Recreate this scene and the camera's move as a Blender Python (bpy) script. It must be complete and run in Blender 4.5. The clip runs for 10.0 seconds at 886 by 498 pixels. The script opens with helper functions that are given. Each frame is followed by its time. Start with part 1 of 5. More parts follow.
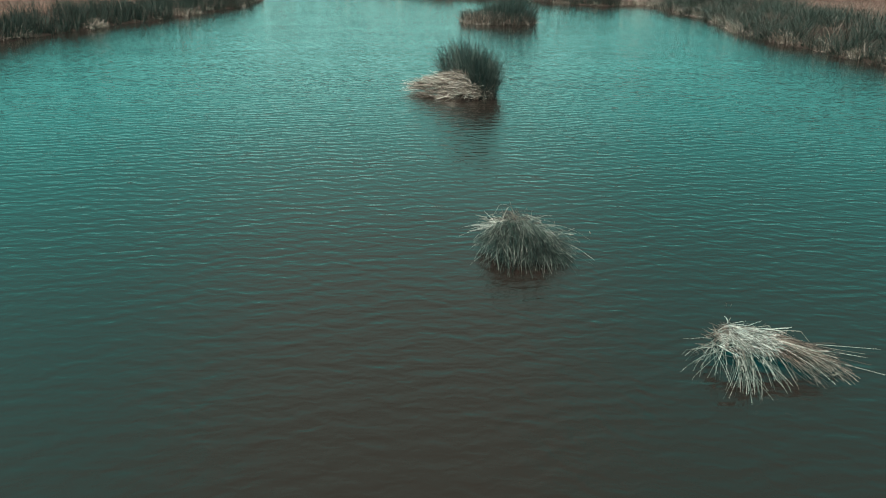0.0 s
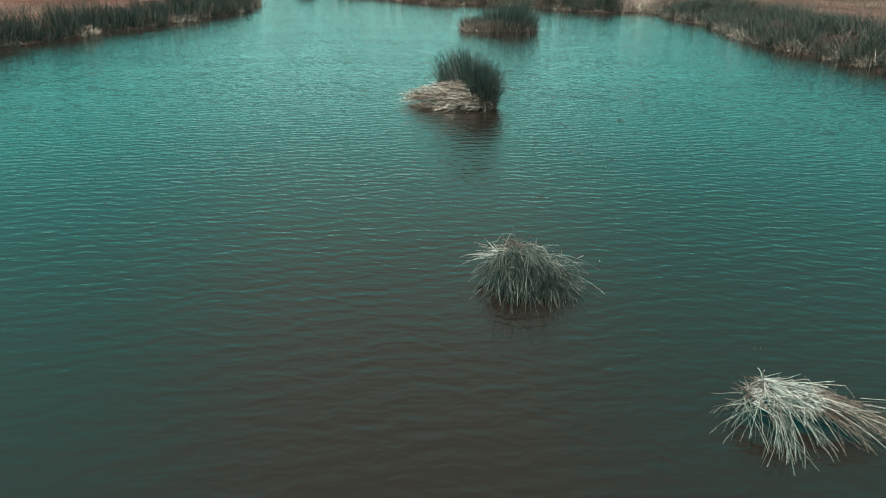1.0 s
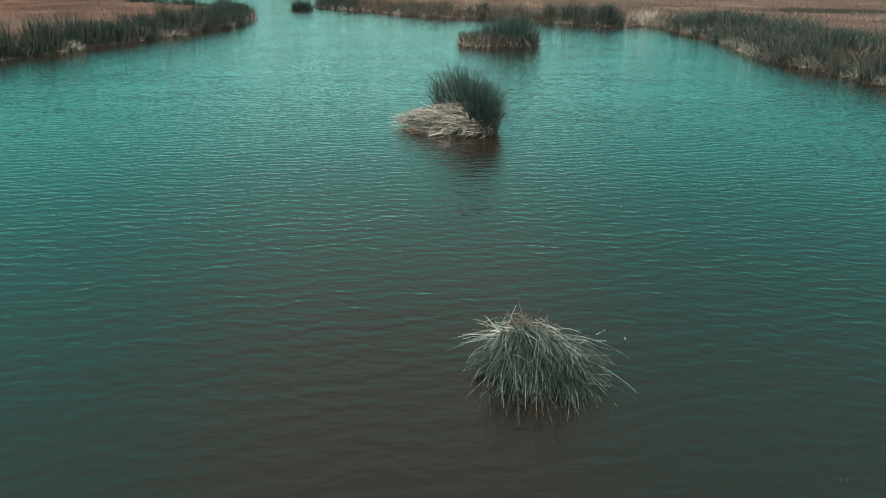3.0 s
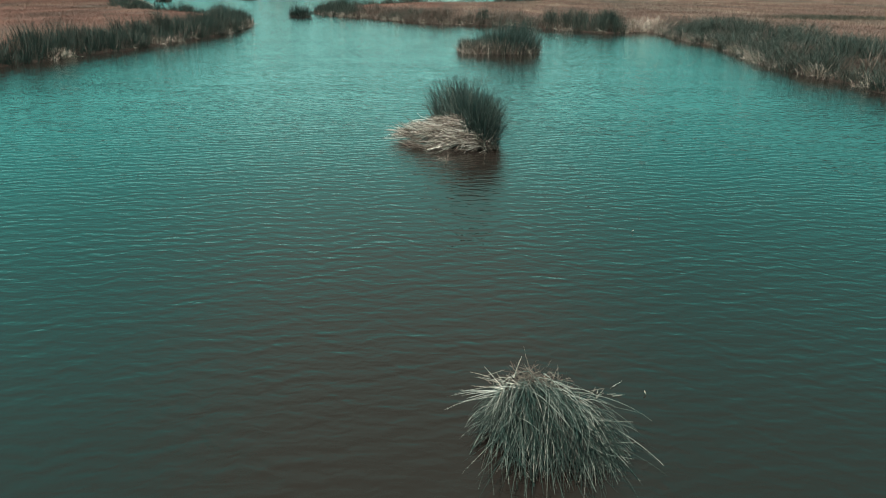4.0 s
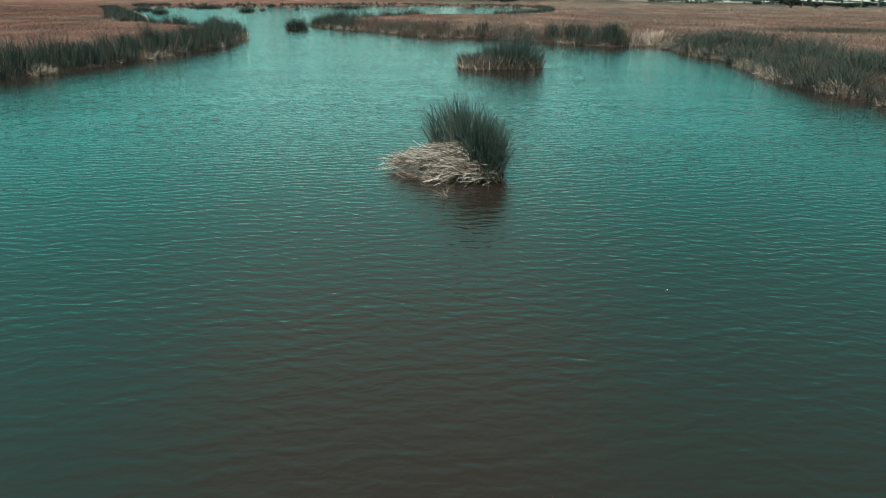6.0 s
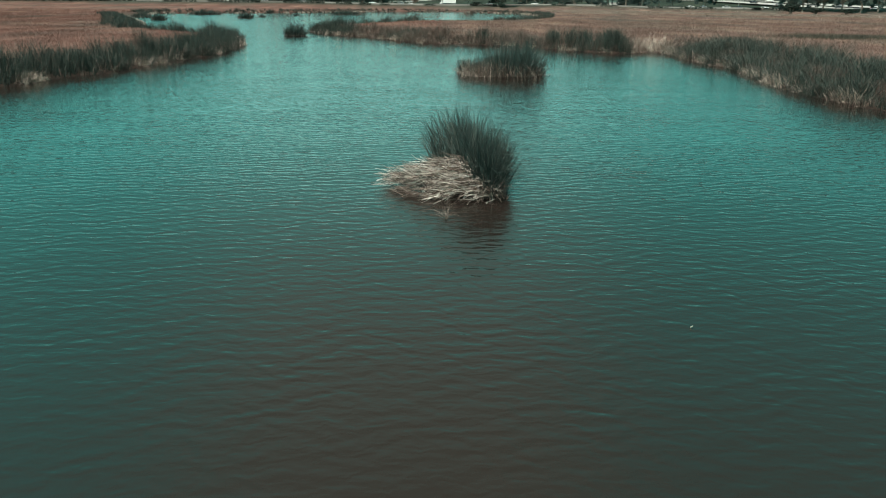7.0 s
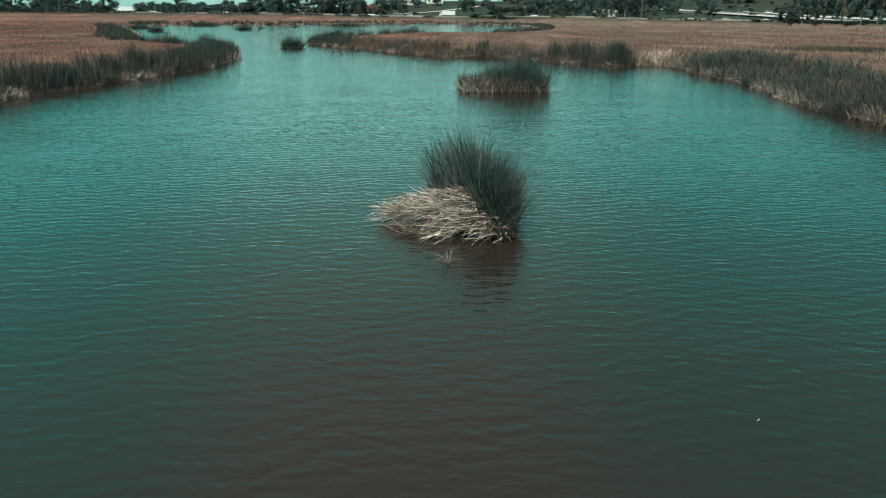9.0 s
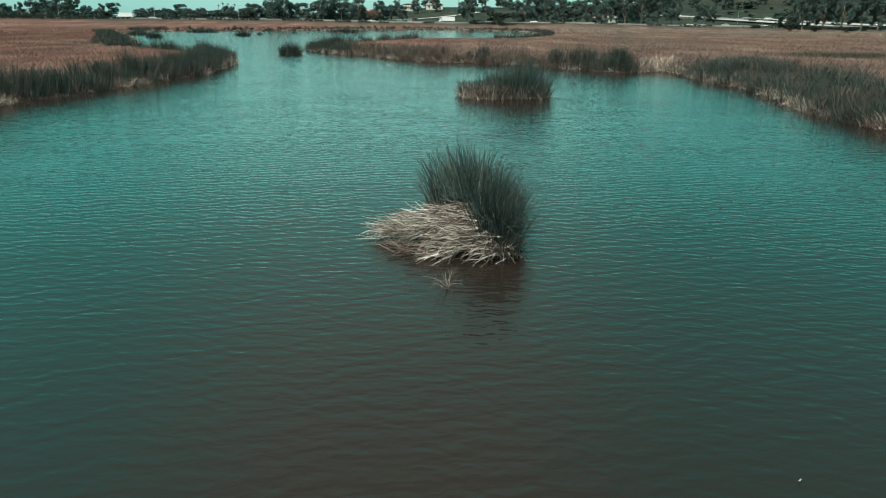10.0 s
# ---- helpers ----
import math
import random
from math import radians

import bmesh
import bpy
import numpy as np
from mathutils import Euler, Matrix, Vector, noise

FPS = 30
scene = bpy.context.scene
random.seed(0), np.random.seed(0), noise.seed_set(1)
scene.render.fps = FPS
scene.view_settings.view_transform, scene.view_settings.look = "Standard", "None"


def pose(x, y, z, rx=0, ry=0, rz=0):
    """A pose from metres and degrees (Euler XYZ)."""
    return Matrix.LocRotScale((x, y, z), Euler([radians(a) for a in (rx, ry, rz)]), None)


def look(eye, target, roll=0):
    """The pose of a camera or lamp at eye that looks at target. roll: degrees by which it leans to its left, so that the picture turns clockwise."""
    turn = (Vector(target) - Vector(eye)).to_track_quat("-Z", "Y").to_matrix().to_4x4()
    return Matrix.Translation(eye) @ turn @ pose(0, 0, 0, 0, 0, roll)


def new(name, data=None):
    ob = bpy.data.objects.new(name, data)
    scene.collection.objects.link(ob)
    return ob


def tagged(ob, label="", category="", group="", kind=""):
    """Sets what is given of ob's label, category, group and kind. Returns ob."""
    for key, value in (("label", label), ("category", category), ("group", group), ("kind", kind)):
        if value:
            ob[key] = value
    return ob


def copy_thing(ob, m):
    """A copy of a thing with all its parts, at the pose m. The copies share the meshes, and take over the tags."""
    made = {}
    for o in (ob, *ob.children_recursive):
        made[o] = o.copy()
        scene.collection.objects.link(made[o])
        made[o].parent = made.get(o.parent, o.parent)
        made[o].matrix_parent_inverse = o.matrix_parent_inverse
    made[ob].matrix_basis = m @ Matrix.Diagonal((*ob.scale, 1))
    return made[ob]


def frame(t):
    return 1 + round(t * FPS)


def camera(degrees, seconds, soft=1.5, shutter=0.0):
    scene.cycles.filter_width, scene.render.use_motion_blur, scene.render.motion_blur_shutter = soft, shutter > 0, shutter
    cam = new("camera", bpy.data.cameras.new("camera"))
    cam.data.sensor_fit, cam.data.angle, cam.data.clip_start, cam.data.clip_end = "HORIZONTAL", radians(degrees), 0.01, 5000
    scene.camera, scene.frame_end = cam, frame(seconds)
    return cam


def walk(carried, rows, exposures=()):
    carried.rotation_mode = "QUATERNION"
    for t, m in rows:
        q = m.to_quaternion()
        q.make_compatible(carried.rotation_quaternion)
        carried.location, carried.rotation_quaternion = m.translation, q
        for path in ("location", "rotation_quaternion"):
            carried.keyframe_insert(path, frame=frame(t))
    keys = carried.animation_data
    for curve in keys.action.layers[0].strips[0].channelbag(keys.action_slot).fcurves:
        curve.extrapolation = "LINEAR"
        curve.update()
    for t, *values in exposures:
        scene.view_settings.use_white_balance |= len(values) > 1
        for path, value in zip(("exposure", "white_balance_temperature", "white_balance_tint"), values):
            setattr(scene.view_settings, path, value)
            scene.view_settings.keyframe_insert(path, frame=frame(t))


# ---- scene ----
cam = camera(65.0, 10.0, soft=1.1)
PATH = [
    (0.0, 0.299, -1.595, 5.305, 0.102, -22.652, 0.53),
    (0.5, 0.326, -0.960, 5.287, 0.112, -22.413, 0.53),
    (1.0, 0.360, -0.314, 5.275, 0.118, -22.177, 0.53),
    (1.5, 0.398, 0.341, 5.267, 0.119, -21.944, 0.53),
    (2.0, 0.437, 1.004, 5.263, 0.117, -21.714, 0.53),
    (2.5, 0.473, 1.674, 5.263, 0.112, -21.486, 0.53),
    (3.0, 0.505, 2.349, 5.266, 0.104, -21.260, 0.53),
    (3.5, 0.532, 3.028, 5.271, 0.093, -21.037, 0.53),
    (4.0, 0.551, 3.709, 5.279, 0.080, -20.814, 0.53),
    (4.5, 0.562, 4.392, 5.288, 0.066, -20.594, 0.53),
    (5.0, 0.566, 5.074, 5.298, 0.050, -20.374, 0.53),
    (5.5, 0.562, 5.755, 5.309, 0.034, -20.155, 0.53),
    (6.0, 0.551, 6.433, 5.320, 0.017, -19.937, 0.53),
    (6.5, 0.534, 7.107, 5.330, -0.001, -19.720, 0.53),
    (7.0, 0.514, 7.776, 5.339, -0.017, -19.502, 0.53),
    (7.5, 0.492, 8.437, 5.346, -0.034, -19.285, 0.53),
    (8.0, 0.472, 9.091, 5.351, -0.049, -19.067, 0.53),
    (8.5, 0.456, 9.735, 5.354, -0.062, -18.848, 0.53),
    (9.0, 0.448, 10.368, 5.354, -0.074, -18.629, 0.53),
    (9.5, 0.454, 10.989, 5.350, -0.084, -18.408, 0.53),
    (10.0, 0.476, 11.596, 5.342, -0.091, -18.186, 0.53),
]
walk(cam, [(t, pose(x, y, z, 90 + pitch, 0, yaw) @ pose(0, 0, 0, 0, 0, roll)) for t, x, y, z, yaw, pitch, roll in PATH], exposures=[(0.0, 0.83), (5.0, 0.76), (10.0, 0.65)])

# ---- light ----
world = bpy.data.worlds.new("sky")
scene.world = world
world.use_nodes = True
SUN_EL, SUN_AZ = radians(60), radians(222)      # azimuth clockwise from +y


def link(nt, a, b):
    nt.links.new(a, b)


def build_sky():
    nt = world.node_tree
    nt.nodes.clear()
    out = nt.nodes.new("ShaderNodeOutputWorld")
    bg = nt.nodes.new("ShaderNodeBackground")
    sky = nt.nodes.new("ShaderNodeTexSky")
    sky.sky_type, sky.sun_disc = "NISHITA", False
    sky.sun_elevation, sky.sun_rotation = SUN_EL, SUN_AZ
    sky.dust_density, sky.air_density, sky.ozone_density = 2.0, 1.0, 0.8
    tint = nt.nodes.new("ShaderNodeMix")
    tint.data_type, tint.blend_type = "RGBA", "MULTIPLY"
    tint.inputs[0].default_value = 1.0
    tint.inputs[7].default_value = (0.26, 0.80, 0.58, 1)
    link(nt, sky.outputs[0], tint.inputs[6])
    # hand-set sky colours, mixed in most towards the horizon
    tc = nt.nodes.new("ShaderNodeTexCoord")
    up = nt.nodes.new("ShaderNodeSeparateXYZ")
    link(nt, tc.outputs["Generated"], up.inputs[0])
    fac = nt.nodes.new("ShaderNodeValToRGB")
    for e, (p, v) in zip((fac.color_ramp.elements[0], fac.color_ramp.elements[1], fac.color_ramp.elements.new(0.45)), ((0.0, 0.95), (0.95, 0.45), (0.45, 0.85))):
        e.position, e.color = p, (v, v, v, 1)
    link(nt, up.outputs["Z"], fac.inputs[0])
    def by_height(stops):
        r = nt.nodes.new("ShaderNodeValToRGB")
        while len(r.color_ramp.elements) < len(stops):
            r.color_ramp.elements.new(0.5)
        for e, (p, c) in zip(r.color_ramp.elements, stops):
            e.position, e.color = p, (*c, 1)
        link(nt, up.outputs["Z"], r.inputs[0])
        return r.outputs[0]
    # the bright band at 0.08 is made up to brighten the far water
    ahead_bands = by_height([(0.0, (0.36, 0.66, 0.605)), (0.03, (0.44, 0.82, 0.75)), (0.08, (0.58, 1.32, 1.19)), (0.18, (0.155, 0.71, 0.635)), (0.30, (0.19, 0.65, 0.585)), (0.40, (0.31, 0.64, 0.575)), (0.5, (0.44, 0.64, 0.56)), (0.7, (0.37, 0.51, 0.445)), (0.95, (0.23, 0.30, 0.265))])
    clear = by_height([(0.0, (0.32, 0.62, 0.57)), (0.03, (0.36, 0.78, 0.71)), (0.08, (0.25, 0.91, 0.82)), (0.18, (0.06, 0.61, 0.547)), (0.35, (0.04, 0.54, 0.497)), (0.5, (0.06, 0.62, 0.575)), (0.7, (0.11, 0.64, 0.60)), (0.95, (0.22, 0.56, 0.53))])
    # made-up tints: greyer ahead, bluer aside (clear), to colour the water's reflection
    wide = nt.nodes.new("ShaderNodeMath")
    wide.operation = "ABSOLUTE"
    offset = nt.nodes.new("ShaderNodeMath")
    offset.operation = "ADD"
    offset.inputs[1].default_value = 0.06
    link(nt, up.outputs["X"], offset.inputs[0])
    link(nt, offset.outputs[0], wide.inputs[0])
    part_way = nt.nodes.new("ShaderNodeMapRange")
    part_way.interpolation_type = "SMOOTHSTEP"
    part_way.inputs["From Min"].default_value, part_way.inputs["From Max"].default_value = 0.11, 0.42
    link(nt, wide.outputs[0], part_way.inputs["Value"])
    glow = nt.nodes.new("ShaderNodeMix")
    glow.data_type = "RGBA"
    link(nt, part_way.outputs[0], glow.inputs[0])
    link(nt, ahead_bands, glow.inputs[6])
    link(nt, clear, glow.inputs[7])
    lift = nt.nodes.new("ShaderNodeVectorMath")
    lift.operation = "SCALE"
    # sky gain rises on the sun's side, to lift the water's reflection there
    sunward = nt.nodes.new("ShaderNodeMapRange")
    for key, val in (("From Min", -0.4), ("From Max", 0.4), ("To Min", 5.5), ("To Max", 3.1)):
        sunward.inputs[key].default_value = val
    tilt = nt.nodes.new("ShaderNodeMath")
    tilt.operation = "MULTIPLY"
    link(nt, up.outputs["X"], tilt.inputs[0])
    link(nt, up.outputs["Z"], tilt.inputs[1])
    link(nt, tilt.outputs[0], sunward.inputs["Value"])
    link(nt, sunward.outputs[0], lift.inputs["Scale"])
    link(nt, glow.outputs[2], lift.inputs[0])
    sky_mix = nt.nodes.new("ShaderNodeMix")
    sky_mix.data_type = "RGBA"
    link(nt, lift.outputs[0], sky_mix.inputs[7])
    link(nt, fac.outputs[0], sky_mix.inputs[0])
    link(nt, tint.outputs[2], sky_mix.inputs[6])
    link(nt, sky_mix.outputs[2], bg.inputs[0])
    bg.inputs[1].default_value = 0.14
    link(nt, bg.outputs[0], out.inputs[0])


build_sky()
sun_data = bpy.data.lights.new("sun", "SUN")
sun_data.energy, sun_data.angle, sun_data.color = 4.0, radians(1.5), (1.0, 0.87, 0.79)
sun = new("sun", sun_data)
sun_dir = Vector((math.sin(SUN_AZ) * math.cos(SUN_EL), math.cos(SUN_AZ) * math.cos(SUN_EL), math.sin(SUN_EL)))
sun.matrix_world = look(sun_dir * 60 + Vector((0, 40, 0)), (0, 40, 0))

# ---- materials ----


def material(name, rough=0.8):
    m = bpy.data.materials.new(name)
    m.use_nodes = True
    nt = m.node_tree
    b = nt.nodes["Principled BSDF"]
    b.inputs["Roughness"].default_value = rough
    return m, nt, b


def ramp(nt, fac, stops):
    r = nt.nodes.new("ShaderNodeValToRGB")
    while len(r.color_ramp.elements) < len(stops):
        r.color_ramp.elements.new(0.5)
    for e, (p, c) in zip(r.color_ramp.elements, stops):
        e.position, e.color = p, (*c, 1)
    link(nt, fac, r.inputs[0])
    return r.outputs[0]


def noise_node(nt, scale, detail=4, coord="Object", mapping=None, rough=0.55):
    tc = nt.nodes.new("ShaderNodeTexCoord")
    n = nt.nodes.new("ShaderNodeTexNoise")
    n.inputs["Scale"].default_value, n.inputs["Detail"].default_value, n.inputs["Roughness"].default_value = scale, detail, rough
    v = tc.outputs[coord]
    if mapping:
        mp = nt.nodes.new("ShaderNodeMapping")
        mp.inputs["Rotation"].default_value[2], mp.inputs["Scale"].default_value = radians(mapping[0]), mapping[1]
        link(nt, v, mp.inputs[0])
        v = mp.outputs[0]
    link(nt, v, n.inputs["Vector"])
    return n.outputs["Fac"]


def mix(nt, a, b, fac, blend="MIX"):
    x = nt.nodes.new("ShaderNodeMix")
    x.data_type, x.blend_type = "RGBA", blend
    if isinstance(fac, float):
        x.inputs[0].default_value = fac
    else:
        link(nt, fac, x.inputs[0])
    for s, v in ((x.inputs[6], a), (x.inputs[7], b)):
        if isinstance(v, tuple):
            s.default_value = (*v, 1)
        else:
            link(nt, v, s)
    return x.outputs[2]


def stalks(name, stops, rough=0.6, patch=None, patch_scale=0.15, shine=0.3, single=False):
    """Grass-like stuff: each stalk its own tone, with broad patches across the bed."""
    m, nt, b = material(name, rough)
    geo = nt.nodes.new("ShaderNodeNewGeometry")
    own = nt.nodes.new("ShaderNodeObjectInfo").outputs["Random"] if single else geo.outputs["Random Per Island"]
    c = ramp(nt, own, stops)
    if patch:
        f = ramp(nt, noise_node(nt, patch_scale, 3), [(0.42, (0, 0, 0)), (0.62, (1, 1, 1))])
        c = mix(nt, c, patch, f)
    fleck = ramp(nt, noise_node(nt, 9.0, 3), [(0.3, (0.86, 0.86, 0.86)), (0.7, (1.06, 1.06, 1.06))])
    c = mix(nt, c, fleck, 1.0, "MULTIPLY")
    link(nt, c, b.inputs["Base Color"])
    b.inputs["Specular IOR Level"].default_value = shine
    return m


M_GREEN = stalks("bulrush_green", [(0.0, (0.014, 0.024, 0.022)), (0.45, (0.032, 0.052, 0.046)), (0.85, (0.066, 0.092, 0.080)), (1.0, (0.11, 0.130, 0.108))])
M_BENT = stalks("bent_sedge", [(0.0, (0.009, 0.020, 0.017)), (0.5, (0.032, 0.054, 0.045)), (0.80, (0.098, 0.122, 0.104)), (1.0, (0.40, 0.41, 0.36))])
M_SEDGE_SHADED = stalks("shaded_sedge", [(0.0, (0.009, 0.014, 0.012)), (0.6, (0.026, 0.034, 0.029)), (1.0, (0.085, 0.072, 0.060))])
M_STRAW = stalks("dead_straw", [(0.0, (0.05, 0.034, 0.027)), (0.34, (0.17, 0.128, 0.103)), (0.62, (0.46, 0.395, 0.335)), (0.85, (0.80, 0.73, 0.65)), (1.0, (0.95, 0.91, 0.84))])
M_HUNG = stalks("hanging_sedge", [(0.0, (0.045, 0.066, 0.056)), (0.5, (0.15, 0.175, 0.152)), (1.0, (0.50, 0.51, 0.455))], single=True)
M_BLEACH_ONE = stalks("bleached_stem", [(0.0, (0.36, 0.36, 0.32)), (1.0, (0.78, 0.78, 0.71))], single=True)
M_STRAW_ONE = stalks("straw_stem", [(0.0, (0.20, 0.17, 0.14)), (0.5, (0.50, 0.45, 0.38)), (1.0, (0.80, 0.76, 0.68))], single=True)
M_PALE = stalks("shore_straw", [(0.0, (0.10, 0.072, 0.058)), (0.5, (0.36, 0.285, 0.235)), (1.0, (0.74, 0.65, 0.56))])
M_BLEACH = stalks("bleached_straw", [(0.0, (0.05, 0.048, 0.040)), (0.25, (0.20, 0.21, 0.185)), (0.5, (0.46, 0.48, 0.435)), (1.0, (0.88, 0.90, 0.84))])
M_TAIL = stalks("brown_straw", [(0.0, (0.045, 0.032, 0.026)), (0.5, (0.135, 0.098, 0.079)), (0.85, (0.26, 0.21, 0.175)), (1.0, (0.46, 0.39, 0.335))])
M_FRINGE = stalks("bank_reed_green", [(0.0, (0.019, 0.030, 0.025)), (0.6, (0.031, 0.046, 0.038)), (0.95, (0.054, 0.068, 0.053)), (1.0, (0.13, 0.10, 0.078))])
M_MAT = stalks("matted_reed", [(0.0, (0.055, 0.041, 0.034)), (0.5, (0.18, 0.138, 0.112)), (1.0, (0.52, 0.44, 0.375))])
M_FRINGE_DEAD = stalks("bank_reed_dead", [(0.0, (0.045, 0.033, 0.028)), (0.6, (0.122, 0.080, 0.063)), (0.9, (0.19, 0.146, 0.120)), (1.0, (0.32, 0.27, 0.23))])


def field_colour(nt, tint=(1.0, 1.0, 1.0)):
    """Brown marsh grass in long streaks and patches."""
    long_patch = noise_node(nt, 0.040, 4, mapping=(8, (0.9, 0.35, 1.0)))
    streak = noise_node(nt, 0.16, 5, mapping=(-14, (0.9, 0.24, 1.0)), rough=0.6)
    c = ramp(nt, streak, [(0.30, (0.076, 0.049, 0.042)), (0.50, (0.108, 0.070, 0.058)), (0.64, (0.150, 0.102, 0.082)), (0.78, (0.23, 0.172, 0.138))])
    dull = ramp(nt, streak, [(0.35, (0.066, 0.056, 0.048)), (0.65, (0.108, 0.086, 0.072))])
    c = mix(nt, c, dull, ramp(nt, long_patch, [(0.50, (0, 0, 0)), (0.64, (1, 1, 1))]))
    return mix(nt, c, tint, 1.0, "MULTIPLY")


def make_field(name, gain, tint=(1.0, 1.0, 1.0)):
    m, nt, b = material(name, 0.8)
    geo = nt.nodes.new("ShaderNodeNewGeometry")
    tone = ramp(nt, geo.outputs["Random Per Island"], [(0.0, (0.92 * gain, 0.92 * gain, 0.92 * gain)), (1.0, (1.08 * gain, 1.08 * gain, 1.08 * gain))])
    link(nt, mix(nt, field_colour(nt, tint), tone, 1.0, "MULTIPLY"), b.inputs["Base Color"])
    b.inputs["Specular IOR Level"].default_value = 0.1
    return m


M_FIELD = make_field("marsh_grass_brown", 1.60, (0.98, 0.95, 0.94))
M_FIELD_RED = make_field("marsh_grass_reddish", 1.62, (1.06, 0.87, 0.85))
M_FIELD_PALE = make_field("marsh_grass_pale", 1.75)
M_TUSSOCK = stalks("tussock_straw", [(0.0, (0.11, 0.076, 0.062)), (0.6, (0.19, 0.138, 0.112)), (1.0, (0.31, 0.24, 0.195))], shine=0.1)
M_OLIVE = stalks("olive_sedge", [(0.0, (0.045, 0.046, 0.036)), (1.0, (0.085, 0.080, 0.062))], shine=0.1)
M_VERGE = stalks("verge_straw", [(0.0, (0.17, 0.135, 0.11)), (1.0, (0.27, 0.22, 0.18))])


def make_water():
    m, nt, b = material("lake_water", 0.07)
    silt = ramp(nt, noise_node(nt, 0.05, 3), [(0.3, (0.0148, 0.0118, 0.0100)), (0.7, (0.0180, 0.0133, 0.0109))])
    link(nt, silt, b.inputs["Base Color"])
    b.inputs["IOR"].default_value = 1.333
    heights = []
    for rot, period, amp, bend, wander in ((-15, 0.46, 0.0050, 8.0, 1.2), (22, 0.33, 0.0030, 8.5, 1.4), (-5, 0.19, 0.0017, 8.0, 1.7)):
        tc = nt.nodes.new("ShaderNodeTexCoord")
        mp = nt.nodes.new("ShaderNodeMapping")
        mp.inputs["Rotation"].default_value[2], mp.inputs["Scale"].default_value = radians(rot), (0.85, 1.0, 1.0)
        link(nt, tc.outputs["Object"], mp.inputs[0])
        wv = nt.nodes.new("ShaderNodeTexWave")
        wv.bands_direction = "Y"
        for key, val in (("Scale", 0.314 / period), ("Distortion", bend), ("Detail", 2.0), ("Detail Scale", wander), ("Detail Roughness", 0.55)):
            wv.inputs[key].default_value = val
        link(nt, mp.outputs[0], wv.inputs["Vector"])
        heights.append((wv.outputs["Fac"], amp))
    for rot, sc, scale, amp in ((14, (0.45, 1.0, 1), 8.5, 0.0050), (24, (0.38, 1.0, 1), 5.4, 0.0042), (35, (0.6, 1.0, 1), 17.0, 0.0012), (-16, (0.42, 1.0, 1), 3.8, 0.0050), (3, (0.4, 1.0, 1), 0.7, 0.012)):
        heights.append((noise_node(nt, scale, 2, mapping=(rot, sc), rough=0.45), amp))
    add = None
    for f, amp in heights:
        k = nt.nodes.new("ShaderNodeMath")
        k.operation = "MULTIPLY_ADD" if add else "MULTIPLY"
        link(nt, f, k.inputs[0])
        k.inputs[1].default_value = amp
        if add:
            link(nt, add, k.inputs[2])
        add = k.outputs[0]
    # gusts: rougher and calmer stretches
    gust = nt.nodes.new("ShaderNodeMapRange")
    for key, val in (("From Min", 0.3), ("From Max", 0.7), ("To Min", 0.86), ("To Max", 1.3)):
        gust.inputs[key].default_value = val
    link(nt, noise_node(nt, 0.22, 2, mapping=(12, (0.6, 1.0, 1.0))), gust.inputs["Value"])
    swell = nt.nodes.new("ShaderNodeMath")
    swell.operation = "MULTIPLY"
    link(nt, add, swell.inputs[0])
    link(nt, gust.outputs[0], swell.inputs[1])
    bump = nt.nodes.new("ShaderNodeBump")
    bump.inputs["Strength"].default_value, bump.inputs["Distance"].default_value = 1.0, 1.0
    link(nt, swell.outputs[0], bump.inputs["Height"])
    link(nt, bump.outputs[0], b.inputs["Normal"])
    return m


M_WATER = make_water()


def plain(name, lo, hi, scale=2.0, rough=0.8, metal=0.0, bump=0.0):
    m, nt, b = material(name, rough)
    f = noise_node(nt, scale, 5)
    link(nt, ramp(nt, f, [(0.3, lo), (0.7, hi)]), b.inputs["Base Color"])
    b.inputs["Metallic"].default_value = metal
    if bump:
        bn = nt.nodes.new("ShaderNodeBump")
        bn.inputs["Distance"].default_value = bump
        link(nt, f, bn.inputs["Height"])
        link(nt, bn.outputs[0], b.inputs["Normal"])
    return m


def make_ground():
    m, nt, b = material("marsh_ground", 0.95)
    at = nt.nodes.new("ShaderNodeAttribute")
    at.attribute_name = "cover"
    sep = nt.nodes.new("ShaderNodeSeparateColor")
    link(nt, at.outputs["Color"], sep.inputs[0])
    f = noise_node(nt, 0.9, 6)
    f2 = noise_node(nt, 0.05, 4)
    marsh = field_colour(nt, (1.25, 1.22, 1.20))
    marsh = mix(nt, marsh, mix(nt, marsh, (1.02, 0.86, 0.85), 1.0, "MULTIPLY"), at.outputs["Alpha"])
    b.inputs["Specular IOR Level"].default_value = 0.08
    mud = ramp(nt, f, [(0.3, (0.022, 0.016, 0.013)), (0.7, (0.045, 0.032, 0.026))])
    green = mix(nt, ramp(nt, f2, [(0.3, (0.016, 0.028, 0.023)), (0.7, (0.040, 0.050, 0.038))]), ramp(nt, noise_node(nt, 0.22, 5), [(0.35, (0.6, 0.62, 0.6)), (0.65, (1.3, 1.26, 1.2))]), 1.0, "MULTIPLY")
    dry = ramp(nt, f2, [(0.3, (0.032, 0.028, 0.022)), (0.7, (0.055, 0.044, 0.034))])
    c = mix(nt, mud, marsh, sep.outputs[0])
    c = mix(nt, c, green, sep.outputs[1])
    c = mix(nt, c, dry, sep.outputs[2])
    link(nt, c, b.inputs["Base Color"])
    bn = nt.nodes.new("ShaderNodeBump")
    bn.inputs["Distance"].default_value = 0.06
    link(nt, f, bn.inputs["Height"])
    link(nt, bn.outputs[0], b.inputs["Normal"])
    return m


